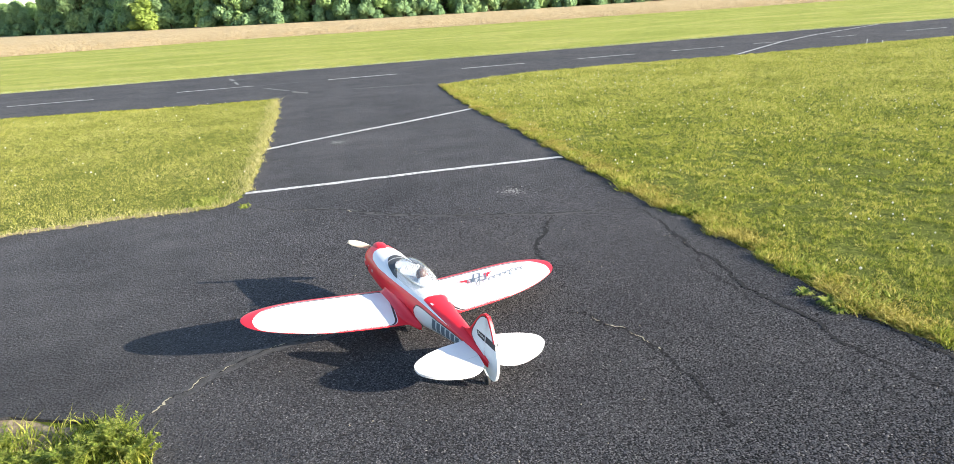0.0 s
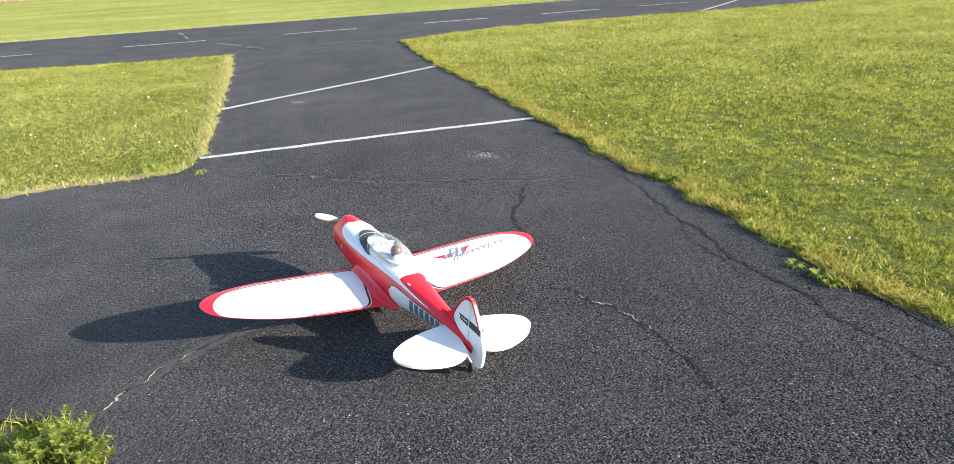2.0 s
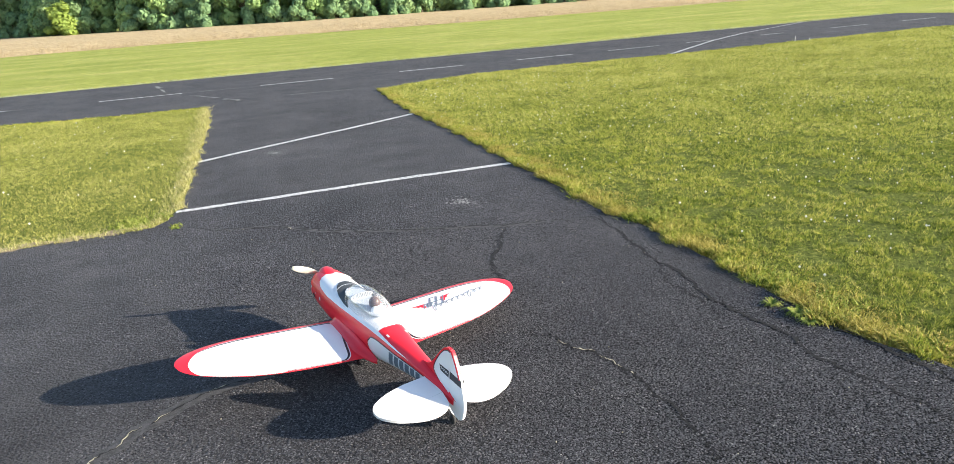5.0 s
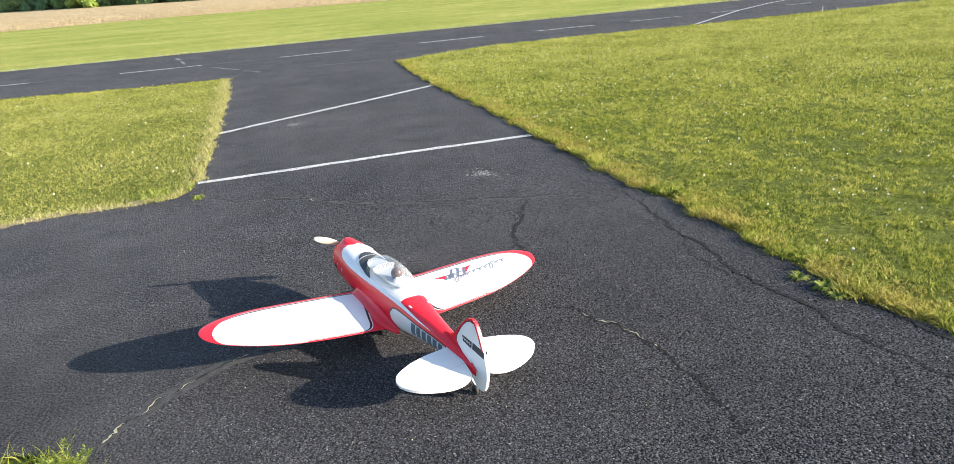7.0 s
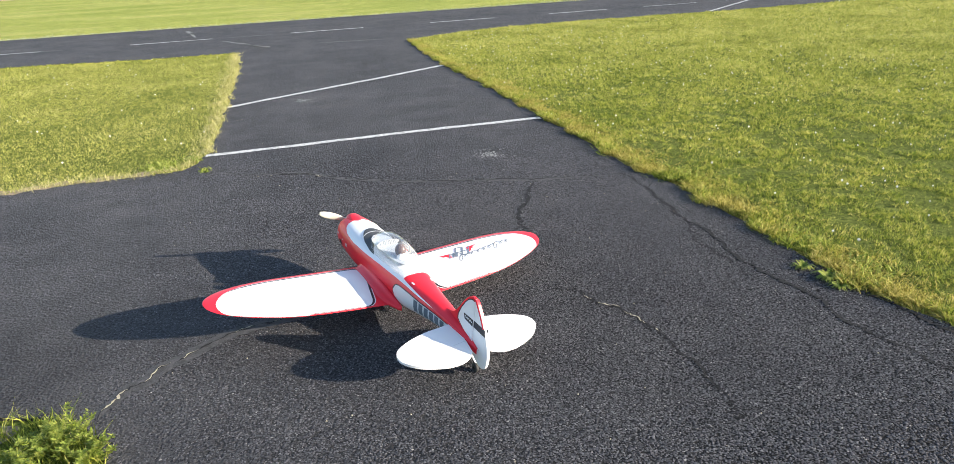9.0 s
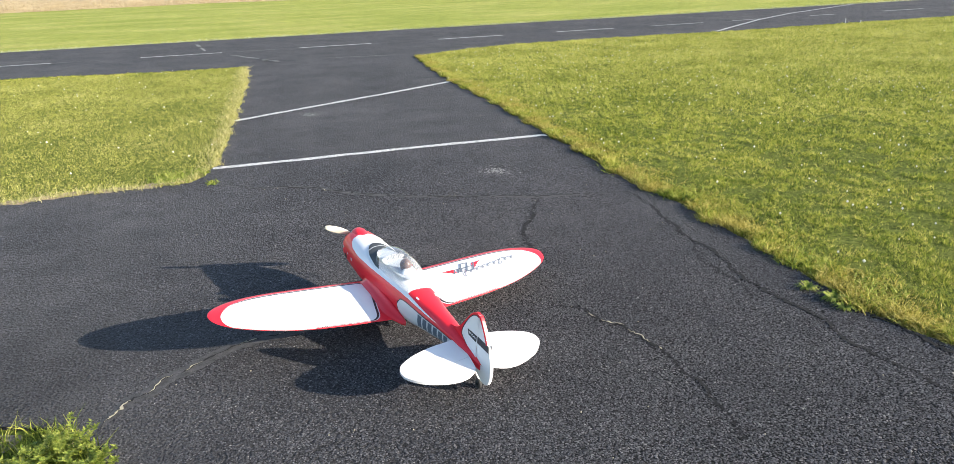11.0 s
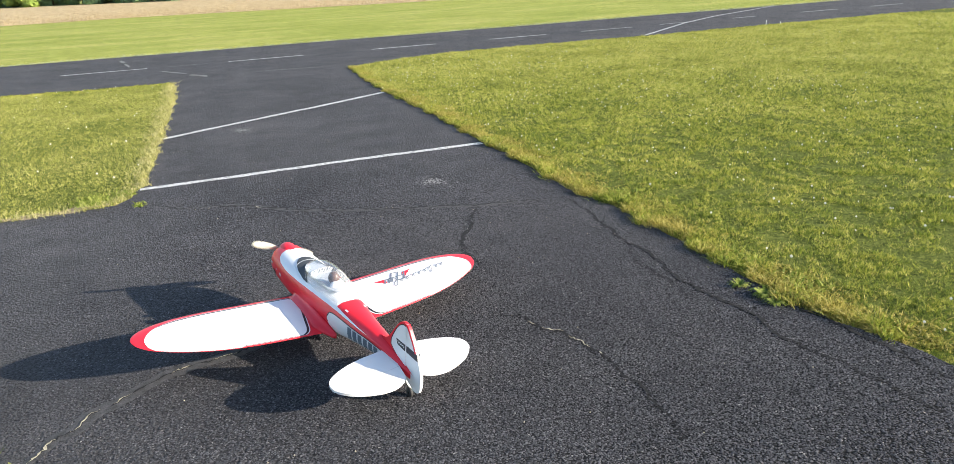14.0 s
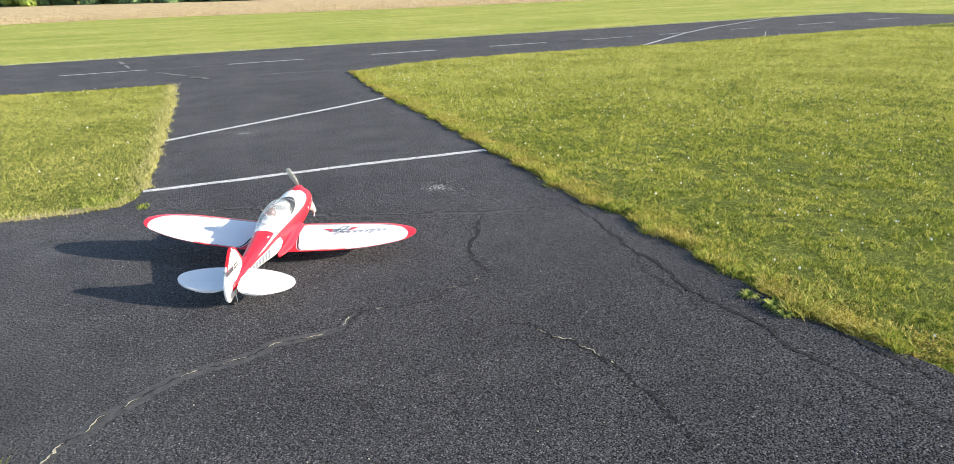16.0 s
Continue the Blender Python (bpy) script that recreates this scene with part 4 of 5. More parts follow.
def build_trees():
    tall = "tall leafy green tree in the wood edge"
    kinds = [tagged(tree_kind(1, 10.5, 3.6, LEAVES[0], 34), tall, "tree", "trees behind the field"),
             tagged(tree_kind(2, 12.0, 3.4, LEAVES[1], 36), "tall dark green tree in the wood edge", "tree", "trees behind the field"),
             tagged(tree_kind(3, 9.0, 3.8, LEAVES[3], 32), "grey-green leafy tree in the wood edge", "tree", "trees behind the field"),
             tagged(tree_kind(4, 11.0, 4.0, LEAVES[0], 36), tall, "tree", "trees behind the field"),
             tagged(tree_kind(5, 3.4, 2.0, LEAVES[1], 12, 0.0), "low dark green bush at the wood edge", "bush", "bushes behind the field")]
    bright = tagged(tree_kind(6, 5.2, 2.3, LEAVES[2], 16, 0.0), "bright yellow-green small tree before the wood", "tree")
    bright.matrix_basis = pose(-12.6, 121.5, 0)
    bright.scale = (1.25, 1.25, 0.85)
    line = [(-85, 201), (-70, 186), (-40, 157), (-26, 142), (0, 116), (20, 103), (60, 104), (92, 106)]
    rng = random.Random(21)
    used = set()
    for (x0, y0), (x1, y1) in zip(line, line[1:]):
        n = int(math.dist((x0, y0), (x1, y1)) / 4.4)
        for i in range(n):
            for row in range(3):
                t = (i + rng.uniform(0.1, 0.9)) / n
                x, y = x0 + (x1 - x0) * t + rng.uniform(-1, 1), y0 + (y1 - y0) * t + (row - 1) * 3.6 + rng.uniform(-1, 1)
                k = 4 if row == 0 else (rng.choice((0, 2, 2, 3)) if x < -18 else rng.choice((0, 1, 2, 3)))
                s = rng.uniform(0.75, 1.1)
                if x < -24:
                    s *= 0.95 if x > -31 else 0.60
                m = pose(x, y, 0, 0, 0, rng.uniform(0, 360))
                if k not in used:
                    used.add(k)
                    kinds[k].matrix_basis = m
                    ob = kinds[k]
                else:
                    ob = copy_thing(kinds[k], m)
                ob.scale = (s, s, s * rng.uniform(0.9, 1.1))


build_trees()


def marker_stake(x, y, h):
    stake = tagged(new("marker_stake", None), "thin white marker stake in the runway-edge grass", "stake", "marker stakes")
    stake.location = (x, y, -0.014)
    bm = bmesh.new()
    tube(bm, [(0, 0, 0), (0, 0, h)], 0.006, 0.005, 8)
    part("post", bm, WHITE, stake)
    bm = bmesh.new()
    tube(bm, [(0, 0, h * .8), (0, 0, h * .8 + .02)], 0.009, 0.009, 8)
    part("collar", bm, PANEL_GREY, stake)


marker_stake(15.72, 15.4, 0.15)
marker_stake(16.25, 15.42, 0.07)


# ---- the red and white model aeroplane ----
PITCH = pose(0, 0.134, 0.195, 8.0)      # it sits on its tail wheel
TAIL = pose(0, 0.016, 0.247, 12.0)      # the tail is rigged at an angle to the wing
HALF = 0.899


LE_TAB = [(0, 0.111), (0.2574, 0.1088), (0.4634, 0.1048), (0.5973, 0.1005), (0.7002, 0.08826), (0.7826, 0.06675), (0.8444, 0.03819), (0.8804, 0.0081), (0.8938, -0.0133), (0.8995, -0.03594)]
TE_TAB = [(0, -0.282), (0.206, -0.277), (0.3913, -0.27), (0.4943, -0.26), (0.5973, -0.242), (0.7002, -0.21), (0.7826, -0.174), (0.8444, -0.136), (0.8804, -0.096), (0.8938, -0.068), (0.8995, -0.038)]


def curve_at(tab, s):
    s = min(s, tab[-1][0])
    for i, (p, q) in enumerate(zip(tab, tab[1:])):
        if p[0] <= s <= q[0]:
            a, d = tab[max(i - 1, 0)], tab[min(i + 2, len(tab) - 1)]
            h = q[0] - p[0]
            mp = (q[1] - a[1]) / max(1e-6, q[0] - a[0]) * h
            mq = (d[1] - p[1]) / max(1e-6, d[0] - p[0]) * h
            t = (s - p[0]) / h
            return (2 * t ** 3 - 3 * t * t + 1) * p[1] + (t ** 3 - 2 * t * t + t) * mp + (3 * t * t - 2 * t ** 3) * q[1] + (t ** 3 - t * t) * mq
    return tab[-1][1]


def wing_le(s):
    return curve_at(LE_TAB, s)


def wing_te(s):
    return min(curve_at(TE_TAB, s), curve_at(LE_TAB, s) - 0.0005)


def wing_top(s, y):
    a, b = wing_le(s), wing_te(s)
    c = max(1e-4, a - b)
    u = min(1, max(0, (a - y) / c))
    return -0.069 + 0.078 * s + c * 0.095 * (2.2 * math.sqrt(u) * (1 - u) ** 1.1 + 0.25 * u * (1 - u)) * 0.62


def wing_low(s, y):
    a, b = wing_le(s), wing_te(s)
    c = max(1e-4, a - b)
    u = min(1, max(0, (a - y) / c))
    return -0.069 + 0.078 * s - c * 0.05 * (2.2 * math.sqrt(u) * (1 - u) ** 1.1) * 0.62


def wing_mesh():
    bm = bmesh.new()
    us = [0.5 - 0.5 * math.cos(math.pi * k / 14) for k in range(15)]
    rings = []
    n = 46
    for i in range(n + 1):
        x = HALF * math.sin(math.pi / 2 * (i / n * 2 - 1)) * 0.9995
        s = abs(x)
        a, b = wing_le(s), wing_te(s)
        up = [(x, a - u * (a - b), wing_top(s, a - u * (a - b))) for u in us]
        lo = [(x, a - u * (a - b), wing_low(s, a - u * (a - b))) for u in us[1:-1]]
        rings.append(up + lo[::-1])
    loft(bm, rings)
    return bm


PANEL_IN, PANEL_OUT, BREAK = 0.116, 0.850, 0.455


def panel_edges(s):
    """Front and rear limits of the white film on the wing at a span station."""
    a, b = wing_le(s) - 0.050, wing_te(s)
    b += 0.002 if s > BREAK else 0.014
    lo = (s - PANEL_IN) / 0.055
    if lo < 1:
        k = 1 - math.sqrt(max(0, 1 - (1 - lo) ** 2))
        a, b = a - 0.045 * k, b + 0.075 * k
    hi = (PANEL_OUT - s) / 0.075
    if hi < 1:
        k = 1 - math.sqrt(max(0.0, 1 - (1 - hi) ** 2))
        mid = b + (a - b) * 0.45
        a, b = a + (mid - a) * k, b + (mid - b) * k ** 2.2
    return a, b


def wing_panel(side, grow=0.0, lift=0.0012):
    """The film's edge slants outwards from front to rear at the root."""
    bm = bmesh.new()
    rows_ = []
    n = 64
    for i in range(n + 1):
        s = PANEL_IN + 0.0003 + (PANEL_OUT - PANEL_IN - 0.0006) * (0.5 - 0.5 * math.cos(math.pi * i / n))
        a, b = panel_edges(s)
        sx = s
        if grow:
            fade = min(1, max(0.15, (PANEL_OUT - s) / 0.16))
            a, b = a + grow * fade, b - (0.25 * grow if s < BREAK else 0.0)
            sx = s - grow * max(0, 1 - (s - PANEL_IN) / 0.3)
        row = []
        for k in range(13):
            u = k / 12
            x = sx + 0.054 * u * (1 - (s - PANEL_IN) / (PANEL_OUT - PANEL_IN))
            y = a + (b - a) * u
            if x > BREAK:
                y = max(y, wing_te(min(x, 0.897)) + 0.002)
            row.append((side * x, y, wing_top(min(x, 0.897), y) + lift))
        rows_.append(row)
    vs = [[bm.verts.new(p) for p in r] for r in rows_]
    for p, q in zip(vs, vs[1:]):
        for k in range(12):
            bm.faces.new((p[k], p[k + 1], q[k + 1], q[k]))
    return bm


def decal(pts, lift, place):
    """A thin film cut to an outline; it follows the surface that place() gives."""
    bm = bmesh.new()
    bm.faces.new([bm.verts.new((a, b, 0)) for a, b in pts])
    bmesh.ops.triangulate(bm, faces=bm.faces[:])
    bmesh.ops.subdivide_edges(bm, edges=bm.edges[:], cuts=2, use_grid_fill=True)
    for v in bm.verts:
        v.co = place(v.co.x, v.co.y, lift)
    return bm


def strip(pts, w, place, lift):
    bm = bmesh.new()
    pts = [(a[0] + (b[0] - a[0]) * k / 4, a[1] + (b[1] - a[1]) * k / 4) for a, b in zip(pts, pts[1:]) for k in range(4)] + [pts[-1]]
    prev = None
    n = len(pts)
    for i, p in enumerate(pts):
        a, b = pts[max(i - 1, 0)], pts[min(i + 1, n - 1)]
        dx, dy = b[0] - a[0], b[1] - a[1]
        q = math.hypot(dx, dy) or 1
        l = bm.verts.new(place(p[0] - dy / q * w / 2, p[1] + dx / q * w / 2, lift))
        r = bm.verts.new(place(p[0] + dy / q * w / 2, p[1] - dx / q * w / 2, lift))
        if prev:
            bm.faces.new((*prev, r, l))
        prev = (l, r)
    return bm


# fuselage stations: y, half width, top, bottom
STATIONS = [(0.455, 0.060, 0.045, -0.055), (0.445, 0.078, 0.060, -0.078), (0.42, 0.092, 0.068, -0.09), (0.36, 0.101, 0.076, -0.10), (0.28, 0.106, 0.084, -0.105),
            (0.18, 0.112, 0.090, -0.105), (0.05, 0.110, 0.094, -0.10), (-0.08, 0.105, 0.100, -0.092), (-0.20, 0.095, 0.104, -0.082), (-0.27, 0.087, 0.103, -0.075),
            (-0.305, 0.082, 0.100, -0.072), (-0.335, 0.078, 0.099, -0.068), (-0.42, 0.068, 0.097, -0.052), (-0.50, 0.058, 0.095, -0.036), (-0.58, 0.048, 0.093, -0.020), (-0.66, 0.040, 0.089, -0.006), (-0.74, 0.029, 0.077, 0.003), (-0.81, 0.019, 0.063, 0.007), (-0.872, 0.010, 0.050, 0.011)]


def fus_at(y):
    st = STATIONS
    if y >= st[0][0]:
        return st[0][1:]
    for p, q in zip(st, st[1:]):
        if p[0] >= y >= q[0]:
            t = (p[0] - y) / (p[0] - q[0])
            return tuple(a + (b - a) * t for a, b in zip(p[1:], q[1:]))
    return st[-1][1:]


def fus_e(y):
    """The section's roundness: squarer behind the canopy."""
    return 0.82 - 0.19 * max(0.0, 1 - abs(y + 0.33) / 0.14)


def fus_point(y, deg, out=0.0):
    """deg from the top, round the right side to the bottom; negative goes left."""
    hw, zt, zb = fus_at(y)
    zc, hz = (zt + zb) / 2, (zt - zb) / 2
    a = radians(deg)
    e = fus_e(y)
    sx = math.copysign(abs(math.sin(a)) ** e, math.sin(a))
    cz = math.copysign(abs(math.cos(a)) ** e, math.cos(a))
    return ((hw + out) * sx, y, zc + (hz + out) * cz)


def lerp_table(tab, y):
    if y >= tab[0][0]:
        return tab[0][1]
    for (a, p), (b, q) in zip(tab, tab[1:]):
        if a >= y >= b:
            return p + (q - p) * (a - y) / (a - b)
    return tab[-1][1]


WHITE_LOW = [(0.36, 14), (0.35, 30), (0.33, 45), (0.29, 57), (0.2, 62), (0.05, 60), (-0.1, 57), (-0.25, 57), (-0.31, 58), (-0.57, 62)]      # lower limit of the upper white
WEDGE_TOP = [(-0.309, 41), (-0.40, 49), (-0.57, 62)]
LOW_TOP = [(-0.255, 92), (-0.262, 84), (-0.275, 79), (-0.30, 76), (-0.40, 76), (-0.80, 84), (-0.83, 100)]
LOW_BOT = [(-0.255, 92), (-0.262, 102), (-0.275, 112), (-0.30, 124), (-0.40, 140), (-0.80, 135), (-0.83, 100)]


def fuselage(plane):
    bm = bmesh.new()
    ys = sorted({*[s[0] for s in STATIONS], *[0.40 - 0.01 * k for k in range(8)], *[-0.25 - 0.006 * k for k in range(12)], -0.309, *[0.3 - 0.04 * k for k in range(14)], *[-0.34 - 0.02 * k for k in range(26)]}, reverse=True)
    ys = [y for i, y in enumerate(ys) if i == 0 or ys[i - 1] - y > 0.0025]
    rings, zones = [], []
    for y in ys:
        c1 = lerp_table(WEDGE_TOP, y) if y < -0.3085 else 12
        c2 = max(c1, lerp_table(WHITE_LOW, y))
        c3, c4 = max(c2 + 2, lerp_table(LOW_TOP, y)), lerp_table(LOW_BOT, y)
        c4 = max(c4, c3 + .05)
        degs = []
        for a, b, k in ((0, c1, 3), (c1, c2, 5), (c2, c3, 4), (c3, c4, 4), (c4, 180, 5)):
            degs += [a + (b - a) * i / k for i in range(k)]
        degs.append(180)
        rings.append([fus_point(y, d) for d in degs] + [fus_point(y, -d) for d in degs[-2:0:-1]])
    m = len(degs)
    zone = [0] * 3 + [1] * 5 + [2] * 4 + [3] * 4 + [4] * 5
    zone = zone + zone[::-1]

    def mats(i, j):
        y = (ys[i] + ys[min(i + 1, len(ys) - 1)]) / 2
        z = zone[j]
        if z == 0:
            return 1 if -0.309 < y < 0.36 else 0
        if z == 1:
            return 1 if -0.57 < y < 0.36 else 0
        if z == 3:
            return 1 if -0.83 < y < -0.255 else 0
        return 0
    loft(bm, rings, mats=mats)
    return part("fuselage", bm, [RED, WHITE], plane, "glossy red fuselage with white upper and side panels", True, PITCH)


def side_strip(name, tab, y0, y1, side, w, parent, off=0.0, mat=None):
    bm = bmesh.new()
    prev = None
    n = 26
    for i in range(n + 1):
        y = y0 + (y1 - y0) * i / n
        d = lerp_table(tab, y) + off
        l, r = bm.verts.new(fus_point(y, side * (d - w), 0.0012)), bm.verts.new(fus_point(y, side * (d + w), 0.0012))
        if prev:
            bm.faces.new((*prev, r, l))
        prev = (l, r)
    return part(name, bm, mat or STRIPE_BLACK, parent, "", False, PITCH)


def aeroplane():
    plane = tagged(new("model_aeroplane", None), "red and white low-wing model aeroplane standing on the asphalt", "model aeroplane")
    body = fuselage(plane)
    # registration on the sides as plain bars
    for side in (-1, 1):
        side_strip("pinstripe", LOW_TOP, -0.256, -0.82, side, 1.7, body, -1.5)
        side_strip("pinstripe", LOW_BOT, -0.256, -0.82, side, 1.7, body, 1.5)
        for k in range(6):
            y0 = -0.425 - 0.040 * k
            bm = bmesh.new()
            top, bot = lerp_table(LOW_TOP, y0) + 4, lerp_table(LOW_TOP, y0) + 42
            q = [fus_point(yy, side * (top + (bot - top) * tt), 0.0014) for yy, tt in ((y0, 0), (y0 - .030, 0), (y0 - .030, .5), (y0 - .030, 1), (y0, 1), (y0, .5))]
            bm.faces.new([bm.verts.new(p) for p in q])
            part("marking_bar", bm, NAVY, body, "dark grey marking bar", False, PITCH)
        for y, d, s in ((0.40, 84, .02), (0.26, 88, .018), (0.32, 86, .012), (-0.375, 30, .022)):
            bm = bmesh.new()
            bm.faces.new([bm.verts.new(fus_point(y + a * s, side * (d + b * s * 420), 0.0013)) for a, b in ((-.5, -.4), (.5, -.4), (.5, .4), (-.5, .4))])
            part("decal", bm, WHITE, body, "small white sticker", False, PITCH)
        bm = bmesh.new()
        bm.faces.new([bm.verts.new(fus_point(0.352 + 0.020 * math.cos(a), side * (98 + 7 * math.sin(a)), 0.0012)) for a in (2 * math.pi * k / 14 for k in range(14))])
        part("cheek_opening", bm, STRIPE_BLACK, body, "dark air outlet in the cowl", False, PITCH)
    # cowl details
    bm = bmesh.new()
    loft(bm, [[(r * math.cos(a), y, 0.050 + 0.35 * r + r * math.sin(a) * .6) for a in (2 * math.pi * j / 14 for j in range(14))] for y, r in ((0.456, .018), (0.445, .030), (0.42, .037), (0.38, .036), (0.33, .024), (0.285, .005))])
    part("cowl_bump", bm, RED, plane, "red rocker cover on the cowl", True, PITCH)
    bm = bmesh.new()
    loft(bm, [[(r * math.cos(a), y, 0.020 + r * math.sin(a)) for a in (2 * math.pi * j / 20 for j in range(20))] for y, r in ((0.452, .030), (0.460, .026), (0.475, .022), (0.488, .016), (0.494, .006))])
    part("spinner", bm, RED, plane, "red spinner", True, PITCH)
    bm = bmesh.new()
    tube(bm, [(0.10, 0.37, -0.075), (0.12, 0.35, -0.09), (0.125, 0.32, -0.10)], 0.005, 0.005, 8)
    part("exhaust", bm, STEEL, plane, "", True, PITCH)
    # wing
    wing = part("wing", wing_mesh(), RED, plane, "red-edged low wing with white panels", True, PITCH)
    for side in (-1, 1):
        part("white_edge", wing_panel(side, 0.0155, 0.0010), WHITE, wing, "", True, PITCH)
        part("pinstripe", wing_panel(side, 0.0110, 0.0017), STRIPE_BLACK, wing, "", True, PITCH)
        part("white_panel", wing_panel(side, 0.0, 0.0024), WHITE, wing, "glossy white wing covering", True, PITCH)
        place = lambda a, b, c, side=side: (side * a, b, wing_top(a, b) + c)
        # aileron seam
        part("aileron_seam", strip([(BREAK, wing_te(BREAK) + 0.022), (BREAK, wing_te(BREAK) + 0.001)], 0.0025, place, 0.0022), STRIPE_BLACK, wing, "", False, PITCH)
        part("aileron_seam", strip([(BREAK + 0.012 * k, -0.222 + 0.0012 * k + 0.00005 * k * k) for k in range(28)], 0.0012, place, 0.0022), PANEL_GREY, wing, "", False, PITCH)
        # wing root fairing
        bm = bmesh.new()
        rings = []
        for k in range(17):
            t = k / 16
            y = 0.075 - 0.405 * t
            yc = max(min(y, wing_le(.14) - .004), wing_te(.14) + .001)
            x0, zt = min(0.098, fus_at(y)[0] - 0.004), wing_top(0.14, yc)
            x1 = max(x0 + .006, 0.142 - 0.05 * max(0, t - 0.72) / 0.28)
            up = 0.056 * (1 - t ** 4 * 0.85)
            rings.append([(side * x0, y, zt + up), (side * (x0 + .2 * (x1 - x0)), y, zt + up * .52), (side * (x0 + .5 * (x1 - x0)), y, zt + up * .2), (side * x1, y, zt + .001), (side * x1, y, zt - .008), (side * x0, y, zt - .016)])
        loft(bm, rings)
        part("wing_fairing", bm, RED, wing, "", True, PITCH)
    # emblem on the right wing: red wings, dark blocks and a grey flourish
    R_ = lambda a, b, c: (a + 0.052, b + 0.006, wing_top(a + 0.052, b + 0.006) + c)
    part("emblem", decal([(0.227, -0.022), (0.304, -0.026), (0.296, -0.066), (0.280, -0.052), (0.276, -0.044), (0.258, -0.042), (0.254, -0.034)], 0.0052, R_), RED, wing, "red winged emblem", False, PITCH)
    part("emblem", decal([(0.480, 0.002), (0.415, -0.008), (0.405, -0.055), (0.425, -0.044), (0.432, -0.030), (0.445, -0.026), (0.450, -0.016)], 0.0052, R_), RED, wing, "red winged emblem", False, PITCH)
    for pts in ([(0.283, -0.068), (0.300, -0.032), (0.322, -0.032), (0.305, -0.068)], [(0.322, -0.032), (0.344, -0.030), (0.326, -0.068)], [(0.318, -0.066), (0.361, 0.012), (0.398, 0.008), (0.376, -0.034), (0.338, -0.032)], [(0.432, 0.0), (0.396, -0.070), (0.357, -0.068), (0.377, -0.032), (0.412, -0.034)]):
        part("emblem_block", strip(pts, 0.0080, R_, 0.0055), NAVY, wing, "dark angular emblem stroke", False, PITCH)
    flour = []
    for k in range(240):
        t = k / 239
        tall = 0.032 * math.exp(-(t / .07) ** 2) + 0.024 * math.exp(-((t - .74) / .04) ** 2)
        flour.append((0.318 + 0.345 * t + (0.0125 + 0.3 * tall) * math.sin(t * 56) + (0.007 + 0.5 * tall) * math.cos(t * 56), -0.083 + 0.040 * t + (0.012 + tall) * math.cos(t * 56)))
    part("emblem_flourish", strip(flour, 0.0046, R_, 0.0062), NAVY, wing, "grey wavy script-like flourish", False, PITCH)
    # tail plane
    half = [(0.0, -0.570), (0.07, -0.578), (0.155, -0.587), (0.24, -0.610), (0.30, -0.640), (0.325, -0.668), (0.330, -0.695), (0.318, -0.728), (0.262, -0.776), (0.17, -0.810), (0.10, -0.812), (0.05, -0.790), (0.030, -0.765)]
    for side in (-1, 1):
        front = smooth_loop(half[:7], 6, False)
        rear = smooth_loop(half[6:], 6, False)
        fix = [(a, b) for a, b in front + rear[1:]]
        bm = plate([(side * a, b) for a, b in fix], 0.012, lambda a, b, c: (a, b, 0.022 + c), 0.003)
        st = part("tailplane", bm, WHITE, plane, "white rounded tailplane half", False, TAIL)
        part("elevator_seam", strip([(0.025, -0.70), (0.29, -0.735)], 0.002, lambda a, b, c, side=side: (side * a, b, 0.022 + c), 0.0066), PANEL_GREY, st, "", False, TAIL)
    # fin and rudder
    fin_pts = smooth_loop([(-0.51, 0.062), (-0.555, 0.075), (-0.592, 0.122), (-0.630, 0.184), (-0.658, 0.220), (-0.684, 0.236)], 3, False) + [(-0.702, 0.237), (-0.722, 0.03), (-0.722, 0.0), (-0.68, 0.02), (-0.6, 0.035)]
    Fp = lambda a, b, c: (c, a, b)
    fin = part("fin", plate(fin_pts, 0.0135, Fp, 0.0015), RED, plane, "red fin with a white panel", False, TAIL)
    panel = smooth_loop([(-0.602, 0.075), (-0.604, 0.105), (-0.630, 0.162), (-0.658, 0.203), (-0.684, 0.221)], 3, False) + [(-0.7055, 0.223), (-0.7250, 0.028), (-0.70, 0.036), (-0.65, 0.050), (-0.618, 0.064)]
    out = [(-0.68 + (a + 0.68) * (1.09 if a > -0.68 else 0.78), 0.13 + (b - 0.13) * 1.05) for a, b in panel]
    rud_pts = [(-0.704, 0.236)] + smooth_loop([(-0.706, 0.236), (-0.727, 0.222), (-0.762, 0.183), (-0.808, 0.118), (-0.836, 0.055), (-0.838, -0.005), (-0.822, -0.035), (-0.78, -0.042), (-0.745, -0.026), (-0.724, 0.004)], 3, False)
    bm = plate([(a + 0.722 + (0.012 if i < 2 or i == len(rud_pts) - 1 else 0), b) for i, (a, b) in enumerate(rud_pts)], 0.0125, Fp, 0.001)
    rudder = part("rudder", bm, WHITE, plane, "white rudder with a black band", False)
    edge = smooth_loop([(-0.708, 0.237), (-0.727, 0.223), (-0.762, 0.184), (-0.790, 0.144)], 3, False)
    part("red_edge", plate([(a + 0.722, b) for a, b in edge + [(a + 0.012, b - 0.006) for a, b in edge[::-1]]], 0.0140, Fp), RED, rudder, "red upper edge of the rudder")
